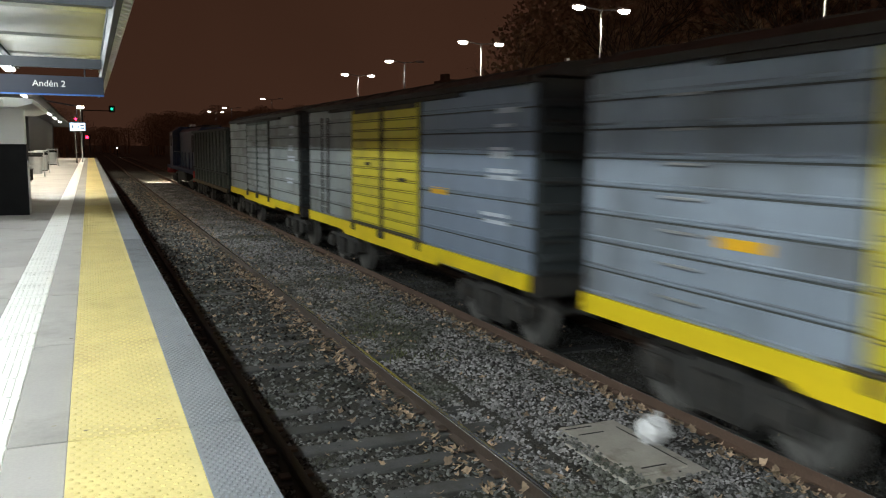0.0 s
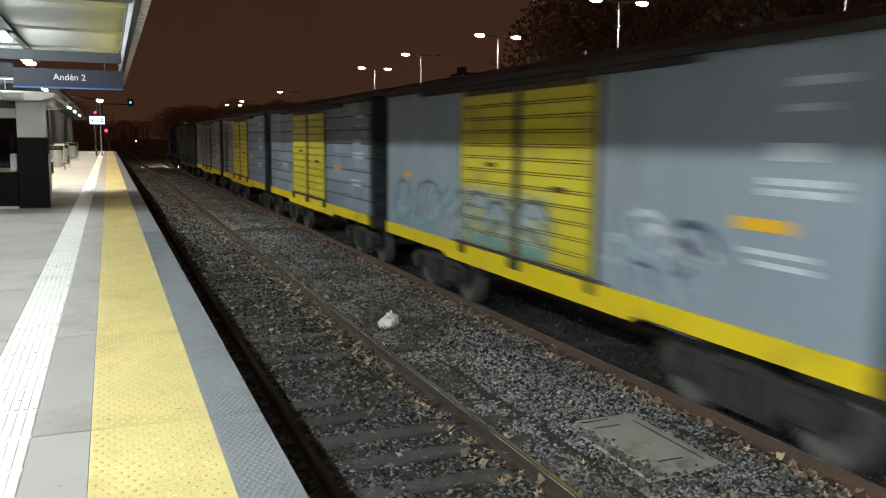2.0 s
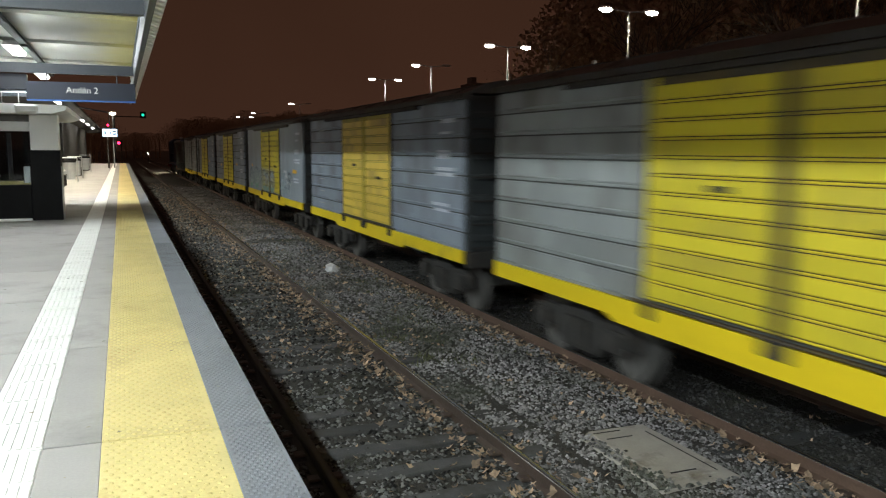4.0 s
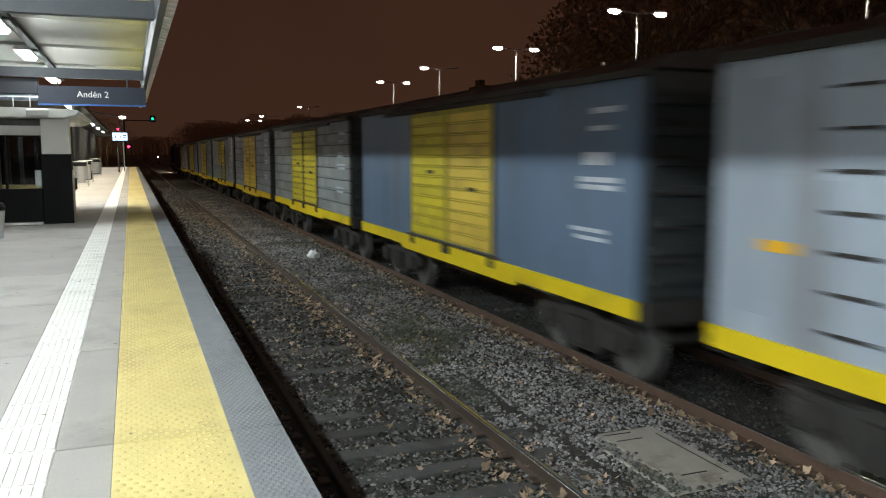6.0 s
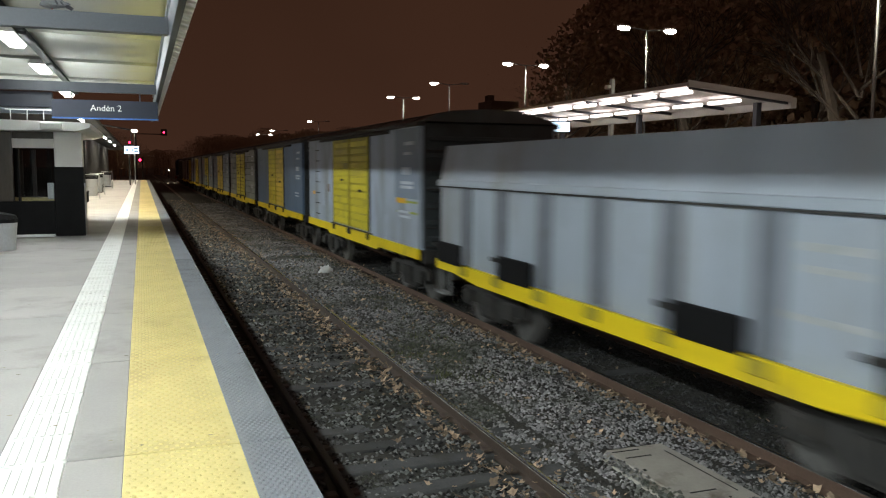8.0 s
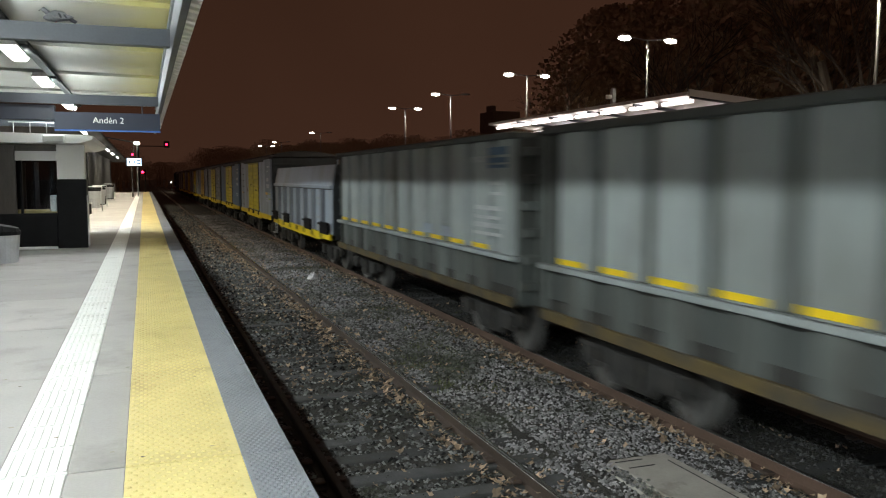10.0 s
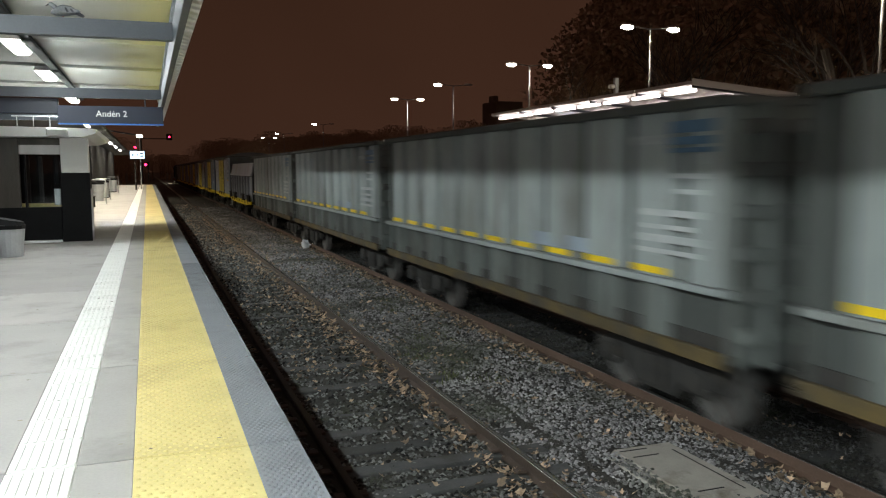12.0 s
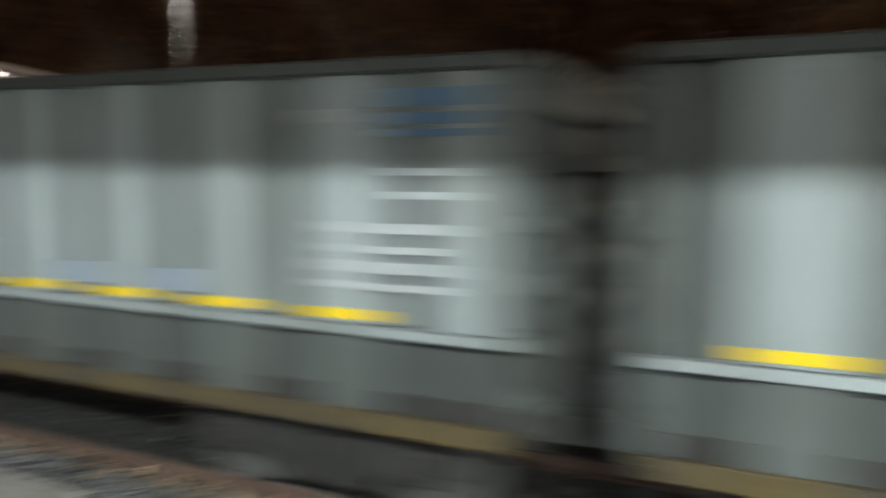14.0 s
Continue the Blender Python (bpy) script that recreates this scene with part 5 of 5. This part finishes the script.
def gondola(front, body, low, label, marks=True, length=12.5, emblem=True):
    half = length / 2 - 0.45
    t = thing("gondola_wagon", label, "freight wagon", "train wagons", at=(TRACK_2, front - length / 2, RAIL_Z))
    WAGONS.append((t, front - length / 2))
    zt, zs, zb = 3.40, 1.56, 0.86
    n = 11
    w = 2 * half / n
    for s in (-1, 1):
        # core is painted dark for the shade between the panels
        core = part("side_wall", Build().box(s * 1.36 - 0.02, -half, zb, s * 1.36 + 0.02, half, zt), SHADE_GREY if marks else low, t, "vertically corrugated side wall")
        part("end_panel", Build().prism([(s * 1.37, -half + 0.05), (s * 1.37, -half + 0.68), (s * 1.52, -half + 0.60), (s * 1.52, -half + 0.10)], zs + 0.05, zt - 0.06, "z"), body, t)
        for k in range(1, n):
            y = -half - 0.305 + k * w
            key = ("gp", body.name, s, length)
            if key not in _cache:
                _cache[key] = Build().prism([(s * 1.37, 0.13), (s * 1.37, w - 0.13), (s * 1.50, w - 0.20), (s * 1.52, w - 0.23), (s * 1.52, 0.23), (s * 1.50, 0.20)], zs + 0.05, zt - 0.06, "z").mesh("panel", body)
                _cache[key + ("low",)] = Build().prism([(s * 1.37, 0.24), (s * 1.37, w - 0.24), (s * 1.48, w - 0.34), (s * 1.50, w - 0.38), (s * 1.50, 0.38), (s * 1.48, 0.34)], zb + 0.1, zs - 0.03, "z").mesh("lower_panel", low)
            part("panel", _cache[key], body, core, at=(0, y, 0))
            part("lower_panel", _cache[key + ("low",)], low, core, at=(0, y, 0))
            if marks:
                piece("reflector", (-0.003, 0.0, 0.0, 0.003, 0.62, 0.075), REFLECT, t, (s * 1.525, y + 0.20, zs + 0.075), 0.001)
        part("waist_strip", Build().box(s * 1.50 - 0.05, -half, zs - 0.035, s * 1.50 + 0.05, half, zs + 0.04, 0.01), body, t, "pale steel waist strip")
        # rim of marked wagons is painted dark, as little light reaches it
        part("top_rim", Build().box(s * 1.48 - 0.09, -half - 0.02, zt - 0.06, s * 1.48 + 0.09, half + 0.02, zt + 0.05, 0.02), SHADE_GREY if marks else low, t, "dark flanged top rim")
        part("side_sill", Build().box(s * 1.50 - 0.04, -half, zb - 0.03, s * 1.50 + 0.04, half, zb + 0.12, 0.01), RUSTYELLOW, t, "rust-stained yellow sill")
        if emblem:
            for za, zb2 in ((3.12, 3.24), (3.00, 3.08), (2.92, 2.97)):
                part("emblem_bar", Build().box(s * 1.523, -half + 0.22, za, s * 1.526, -half + 0.92, zb2), LOGOBLUE, t, "blue emblem stripe")
            for yy, zz, ww, h in ((1.35, 3.02, 0.5, 0.09), (0.55, 2.66, 0.55, 0.05), (0.55, 2.50, 0.5, 0.05), (0.9, 2.26, 1.1, 0.07), (1.0, 2.12, 1.0, 0.05), (0.9, 1.98, 1.2, 0.08), (0.95, 1.86, 1.1, 0.05)):
                part("stencil_bar", Build().box(s * 1.523, -half + yy - ww / 2, zz, s * 1.526, -half + yy + ww / 2, zz + h), FADED, t)
            for yy in (2.6, 3.6):
                part("data_plate", Build().box(s * 1.523, -half + yy, 1.72, s * 1.527, -half + yy + 0.5, 1.90), GREY_B, t)
    for s in (-1, 1):
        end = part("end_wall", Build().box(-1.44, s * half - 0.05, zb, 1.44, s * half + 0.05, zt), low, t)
        for k in range(6):
            piece("end_rib", (-1.40, -0.06, -0.07, 1.40, 0.06, 0.07), low, end, (0, s * (half + 0.08), 1.15 + 0.40 * k), 0.02)
        part("top_rim", Build().box(-1.5, s * half - 0.08, zt - 0.06, 1.5, s * half + 0.08, zt + 0.04, 0.02), low, t)
        for x in (-1.1, 1.1):
            part("end_post", Build().box(x - 0.07, s * half + (0.05 if s > 0 else -0.21), zb, x + 0.07, s * half + (0.21 if s > 0 else -0.05), zt, 0.01), low, t)
    part("floor", Build().box(-1.4, -half, zb, 1.4, half, 1.1), GRAPHITE, t)
    part("load", Build().box(-1.37, -half + 0.06, 1.1, 1.37, half - 0.06, 2.9), GRAPHITE, t, "dark bulk load")
    running_gear(t, half, 4.1)
    return t


def hopper(front, label):
    length = 12.0
    half = 5.5
    t = thing("hopper_wagon", label, "freight wagon", "train wagons", at=(TRACK_2, front - length / 2, RAIL_Z))
    WAGONS.append((t, front - length / 2))
    zl, zt, zb = 2.46, 3.16, 1.08
    for s in (-1, 1):
        part("side_wall", Build().box(s * 1.44 - 0.03, -half, zb, s * 1.44 + 0.03, half, zl), HOPPER, t, "silver-grey panelled side")
        part("upper_wall", Build().prism([(s * 1.50, zl), (s * 1.44, zl), (s * 1.30, zt), (s * 1.36, zt)], -half, half), HOPPER, t, "inclined upper side plate")
        part("lip", Build().box(s * 1.50 - 0.04, -half, zl - 0.02, s * 1.50 + 0.04, half, zl + 0.09, 0.012), HOPPER, t)
        # thin dark strip drawn in as the shade under the lip
        part("lip_shadow_gap", Build().box(s * 1.49 - 0.03, -half, zl - 0.044, s * 1.49 + 0.03, half, zl - 0.022), GRAPHITE, t)
        for k in range(9):
            y = half - 1.36 - k * 1.41
            if y < -half + 0.2:
                break
            part("rib", Build().prism([(s * 1.47, y - 0.16), (s * 1.47, y + 0.16), (s * 1.57, y + 0.11), (s * 1.57, y - 0.11)], zb + 0.06, zl - 0.046, "z"), RIBGREY, t)
            # duller yellow pieces paint the dark bands that ribs cast on the sill
            part("sill_rib", Build().box(s * 1.585 - 0.022, y - 0.14, 0.95, s * 1.585 + 0.022, y + 0.14, 1.09, 0.01), OLDYELLOW, t)
        for y in (4.85, 2.2, -2.1, -4.7):
            part("chute_plate", Build().box(s * 1.575 - 0.03, y - 0.62, 1.08, s * 1.575 + 0.03, y + 0.46, 1.44, 0.015), BLACK, t, "black chute cover plate")
            part("chute_handle", Build().box(s * 1.61 - 0.03, y + 0.46, 1.34, s * 1.61 + 0.03, y + 0.66, 1.40, 0.01), GRAPHITE, t)
        sill = [(-half, 0.93), (-half, 1.10), (half, 1.10), (half, 0.93), (half - 0.9, 0.93), (half - 1.9, 0.85), (-half + 1.9, 0.85), (-half + 0.9, 0.93)]
        part("side_sill", Build().prism(sill, s * 1.53 - 0.03, s * 1.53 + 0.03, "x"), YELLOW, t, "yellow fish-bellied sill")
        for yy, zz, ww, h in ((-3.6, 2.10, 0.8, 0.07), (-3.6, 1.92, 0.7, 0.06), (-3.5, 1.5, 1.1, 0.06)):
            part("stencil_bar", Build().box(s * 1.472, yy - ww / 2, zz, s * 1.476, yy + ww / 2, zz + h), FADED, t)
        part("step", Build().box(s * 1.5 - 0.02, half - 0.6, 0.52, s * 1.5 + 0.02, half - 0.56, 0.93).box(s * 1.5 - 0.02, half - 0.18, 0.52, s * 1.5 + 0.02, half - 0.14, 0.93).box(s * 1.5 - 0.12, half - 0.6, 0.50, s * 1.5 + 0.02, half - 0.14, 0.54), GALV, t, "pale steel foot step")
    for s in (-1, 1):
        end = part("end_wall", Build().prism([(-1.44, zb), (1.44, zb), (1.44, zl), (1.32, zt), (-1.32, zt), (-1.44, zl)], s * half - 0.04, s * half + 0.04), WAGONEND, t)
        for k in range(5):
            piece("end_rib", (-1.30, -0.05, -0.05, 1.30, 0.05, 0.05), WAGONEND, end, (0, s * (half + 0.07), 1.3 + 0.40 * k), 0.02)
    part("cover", Build().box(-1.31, -half + 0.05, zt - 0.1, 1.31, half - 0.05, zt - 0.03), GRAPHITE, t)
    part("floor", Build().box(-1.4, -half, 0.95, 1.4, half, 1.08), GRAPHITE, t)
    running_gear(t, half, 3.9)
    return t


def locomotive(front):
    length = 16.8
    half = 8.0
    t = thing("locomotive", "dark blue diesel locomotive leading the train", "locomotive", at=(TRACK_2, front - length / 2, RAIL_Z))
    WAGONS.append((t, front - length / 2))
    part("underframe", Build().box(-1.42, -half, 1.10, 1.42, half, 1.34, 0.03), LOCO, t)
    part("long_hood", Build().prism([(-0.95, 1.34), (0.95, 1.34), (0.95, 3.55), (0.75, 3.75), (-0.75, 3.75), (-0.95, 3.55)], -half + 1.0, 3.4), LOCO, t)
    part("cab", Build().prism([(-1.40, 1.34), (1.40, 1.34), (1.40, 3.6), (0.9, 3.95), (-0.9, 3.95), (-1.40, 3.6)], 3.45, 5.6), LOCO, t)
    part("short_hood", Build().prism([(-0.9, 1.34), (0.9, 1.34), (0.9, 2.6), (0.7, 2.8), (-0.7, 2.8), (-0.9, 2.6)], 5.65, half - 0.7), LOCO, t)
    part("fuel_tank", Build().box(-1.25, -2.2, 0.45, 1.25, 2.2, 1.08, 0.08), GRAPHITE, t)
    for y in (-5.5, -3.2, 0.5):
        part("roof_fan", Build().tube((0, y, 3.74), (0, y, 3.90), 0.55, n=16), GRAPHITE, t)
    part("horn", Build().box(-0.2, 4.2, 3.95, 0.2, 4.6, 4.15, 0.03), GALV, t)
    for s in (-1, 1):
        for k in range(7):
            part("handrail_post", Build().tube((s * 1.36, -7.6 + k * 1.75, 1.34), (s * 1.36, -7.6 + k * 1.75, 2.3), 0.02, n=6), LOCO, t)
        part("handrail", Build().tube((s * 1.36, -7.6, 2.3), (s * 1.36, 3.1, 2.3), 0.02, n=6), LOCO, t)
        part("cab_window", Build().box(s * 1.403 - 0.004, 3.9, 2.65, s * 1.403 + 0.004, 5.1, 3.35), BLACK, t)
        for k in range(6):
            part("louvre", Build().box(s * 0.953, -6.5 + k * 0.5, 2.3, s * 0.965, -6.15 + k * 0.5, 3.3), GRAPHITE, t)
    for y in (-half, half):
        part("end_plate", Build().box(-1.4, y - 0.06, 0.72, 1.4, y + 0.06, 1.32, 0.02), REDPAINT, t)
    part("tail_light", Build().tube((-0.6, -half + 0.98, 3.3), (-0.6, -half + 0.94, 3.3), 0.07, n=10), BLACK, t)
    # hood and cheeks are added to keep the headlight off the far trees
    lamp_box = part("headlight_hood", Build().prism([(half - 1.0, 2.80), (half - 1.0, 3.16), (half - 0.6, 3.16), (half + 0.35, 2.90), (half + 0.35, 2.87), (half - 0.6, 3.10), (half - 0.9, 3.10), (half - 0.9, 2.80)], -0.3, 0.3, "x"), LOCO, t, "dark hood added to hold the headlight beam down")
    for s in (-1, 1):
        part("cheek", Build().prism([(half - 0.9, 2.80), (half - 0.9, 3.10), (half + 0.3, 2.86), (half + 0.3, 2.62), (half - 0.4, 2.70)], s * 0.28 - 0.015, s * 0.28 + 0.015, "x"), LOCO, lamp_box)
    part("headlight", Build().tube((0, half - 0.74, 3.02), (0, half - 0.70, 2.97), 0.10, n=14), HEADLIGHT, lamp_box, "lit headlight")
    running_gear(t, half, 5.2)
    return t


FIRST = 45.83
locomotive(FIRST + 17.2)
gondola(FIRST, DARKGONDOLA, DARKGONDOLA, "grimy dark green gondola wagon behind the locomotive", False, emblem=False)
boxcar(33.33, GREY_A, GREY_A, GREY_A, True, "weathered grey ribbed boxcar with dark green framed doors", green=True)
boxcar(20.83, GREY_A, YDOOR, YDOOR, True, "weathered grey ribbed boxcar with a blue-grey rear half and yellow doors", ladder=True, rear=REPAINT)
boxcar(8.32, GREY_B, YDOOR, YDOOR, True, "blue-grey ribbed boxcar with worn yellow sliding doors", ladder=True)
boxcar(-4.18, GREY_C, SPRAYDOOR, SPRAYDOOR, False, "smooth grey boxcar with sprayed paint across doors and sides")
boxcar(-16.68, GREY_B, ODOOR, ODOOR, True, "blue-grey ribbed boxcar with ochre doors and side ladder", ladder=True)
boxcar(-29.18, GREY_A, YDOOR, YDOOR, True, "grey ribbed boxcar with yellow sliding doors")
boxcar(-41.68, BLUE_D, YDOOR, ODOOR, False, "smooth slate-blue boxcar with yellow and ochre doors")
boxcar(-54.18, PALE_E, YDOOR, YDOOR, False, "smooth pale grey boxcar with yellow doors and side ladder", ladder=True, repaint=True)
hopper(-66.68, "silver-grey hopper wagon with a yellow fish-bellied sill")
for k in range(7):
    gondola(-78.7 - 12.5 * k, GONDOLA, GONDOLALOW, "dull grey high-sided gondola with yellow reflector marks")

# ---- small moving things ----
def plastic_bag():
    rng = random.Random(3)
    t = thing("plastic_bag", "crumpled white plastic bag blowing along the ballast", "plastic bag")
    b = Build()
    n, m = 14, 9
    for i in range(m + 1):
        q = math.pi * i / m
        for j in range(n):
            w = 2 * math.pi * j / n
            r = 0.17 * (1 + 0.35 * noise.noise(Vector((math.cos(w) * 1.7, math.sin(w) * 1.7, i * 0.6))) + rng.uniform(-0.08, 0.08))
            b.v.append((1.15 * r * math.sin(q) * math.cos(w), 0.85 * r * math.sin(q) * math.sin(w), 0.8 * r * math.cos(q) - 0.02))
    for i in range(m):
        for j in range(n):
            b.f.append((i * n + j, i * n + (j + 1) % n, (i + 1) * n + (j + 1) % n, (i + 1) * n + j))
    part("body", b, BAG, t)
    for s in (-1, 1):
        part("handle", Build().prism([(s * 0.02, 0.06), (s * 0.09, 0.07), (s * 0.13, 0.14), (s * 0.09, 0.16), (s * 0.05, 0.11)], -0.012, 0.02), BAG, t, "torn loop handle")
    return t


def pigeon():
    t = thing("pigeon", "grey pigeon perched on a canopy beam", "bird")
    part("body", Build().rings([((0, -0.13, 0.085), 0.012, 0.010), ((0, -0.09, 0.10), 0.045, 0.042), ((0, -0.02, 0.11), 0.062, 0.062), ((0, 0.06, 0.115), 0.052, 0.048), ((0, 0.12, 0.10), 0.03, 0.022)]), FEATHER, t, smooth=True)
    part("head", Build().rings([((0, -0.150, 0.165), 0.006, 0.006), ((0, -0.135, 0.168), 0.022, 0.022), ((0, -0.118, 0.163), 0.027, 0.028), ((0, -0.10, 0.145), 0.030, 0.032), ((0, -0.07, 0.115), 0.038, 0.045)]), FEATHER, t, smooth=True)
    part("beak", Build().tube((0, -0.148, 0.163), (0, -0.172, 0.150), 0.007, 0.002, 6), BLACK, t)
    part("tail", Build().prism([(0.09, 0.09), (0.17, 0.055), (0.185, 0.07), (0.11, 0.12)], -0.03, 0.03, "x"), DARKFEATHER, t)
    for s in (-1, 1):
        part("wing", Build().prism([(-0.07, 0.13), (0.0, 0.15), (0.13, 0.115), (0.155, 0.10), (0.05, 0.08), (-0.05, 0.09)], s * 0.052, s * 0.066, "x"), FEATHER, t)
        for a in (0.0, 0.05):
            part("wing_bar", Build().prism([(a, 0.135 - a * 0.2), (a + 0.022, 0.132 - a * 0.2), (a + 0.04, 0.09), (a + 0.02, 0.088)], s * 0.0662, s * 0.068, "x"), DARKFEATHER, t, "dark wing bar")
        part("leg", Build().tube((s * 0.02, -0.01, 0.07), (s * 0.02, -0.02, 0.035), 0.005, n=5), REDPAINT, t)
    return t


bag, bird = plastic_bag(), pigeon()

# distance that the train has gone
TRAIN = [(0, 0), (1, 9.95), (2, 20.15), (3, 30.3), (5.5, 55.95), (6.5, 66.0), (8, 81.2), (10.5, 106.7), (12, 121.95), (13.2, 134.35), (14, 142.45)]
SPIN = math.degrees(10.18 / 0.455)
# the bag's way over the ballast: seconds, x, y, height, turns
BAG_WAY = [(0, 5.00, 6.25, 0.20, 0, 0, 20), (0.25, 4.95, 7.4, 0.14, 40, 20, 60), (0.5, 4.83, 8.45, 0.16, 70, 60, 90), (0.75, 4.5, 9.4, 0.12, 30, 100, 120), (1.0, 4.17, 10.3, 0.10, 0, 60, 150), (1.5, 3.94, 11.8, 0.30, -30, 20, 190), (1.75, 3.95, 11.9, 0.16, -10, -20, 215), (2.0, 4.0, 11.9, 0.08, 0, 10, 240), (2.5, 4.53, 13.15, 0.09, 20, 40, 280), (3.0, 4.46, 14.6, 0.09, 60, 80, 320), (3.2, 4.57, 15.6, 0.12, 80, 70, 350), (4.2, 4.6, 19.4, 0.09, 40, 20, 400), (5.3, 4.65, 22.0, 0.08, 0, 0, 450), (6.0, 4.63, 22.2, 0.10, 10, 10, 470), (6.5, 4.73, 22.0, 0.10, 0, 20, 490), (7.0, 4.73, 22.2, 0.10, 10, 0, 520), (8.0, 4.66, 21.9, 0.08, 0, 10, 540), (9.3, 4.5, 22.6, 0.08, 20, 20, 580), (10.5, 4.42, 23.5, 0.10, 0, 0, 620), (11.0, 4.95, 28.1, 0.14, 30, 20, 660), (11.5, 5.13, 29.5, 0.16, 60, 40, 700), (12.0, 5.42, 29.9, 0.18, 30, 60, 730), (12.5, 5.6, 32.0, 0.12, 0, 30, 760), (14.0, 5.5, 38.0, 0.10, 20, 10, 840)]


def motions():
    for t, y in WAGONS:
        walk(t, [(s, pose(TRACK_2, y + d, RAIL_Z)) for s, d in TRAIN])
    ticks = [k * 2 / 30 for k in range(211)]
    for w, yy in WHEELS:
        walk(w, [(s, pose(0, yy, 0.45, -SPIN * s)) for s in ticks])
    walk(bag, [(s, pose(x, y, GROUND_Z + h, rx, ry, rz)) for s, x, y, h, rx, ry, rz in BAG_WAY])
    walk(bird, [(s, pose(x, 9.3, 3.065, 0, 0, a)) for s, x, a in ((0, -1.05, -80), (7.4, -0.85, -80), (8.0, -0.80, -80), (10.5, -0.78, -82), (11.0, -0.75, -85), (11.5, -0.72, -80), (12.5, -0.78, -95), (14.0, -0.80, -90))])
    walk(carrier, [(0, pose(2.79, 0, 5.79)), (7.7, pose(2.79, 0, 5.79)), (7.7334, pose(2.79, 0, 5.79, 0, 0, 60)), (7.7667, pose(2.79, 0, 5.79, 0, 0, 120)), (7.8, pose(2.79, 0, 5.79, 0, 0, 180)), (14, pose(2.79, 0, 5.79, 0, 0, 180))])


motions()
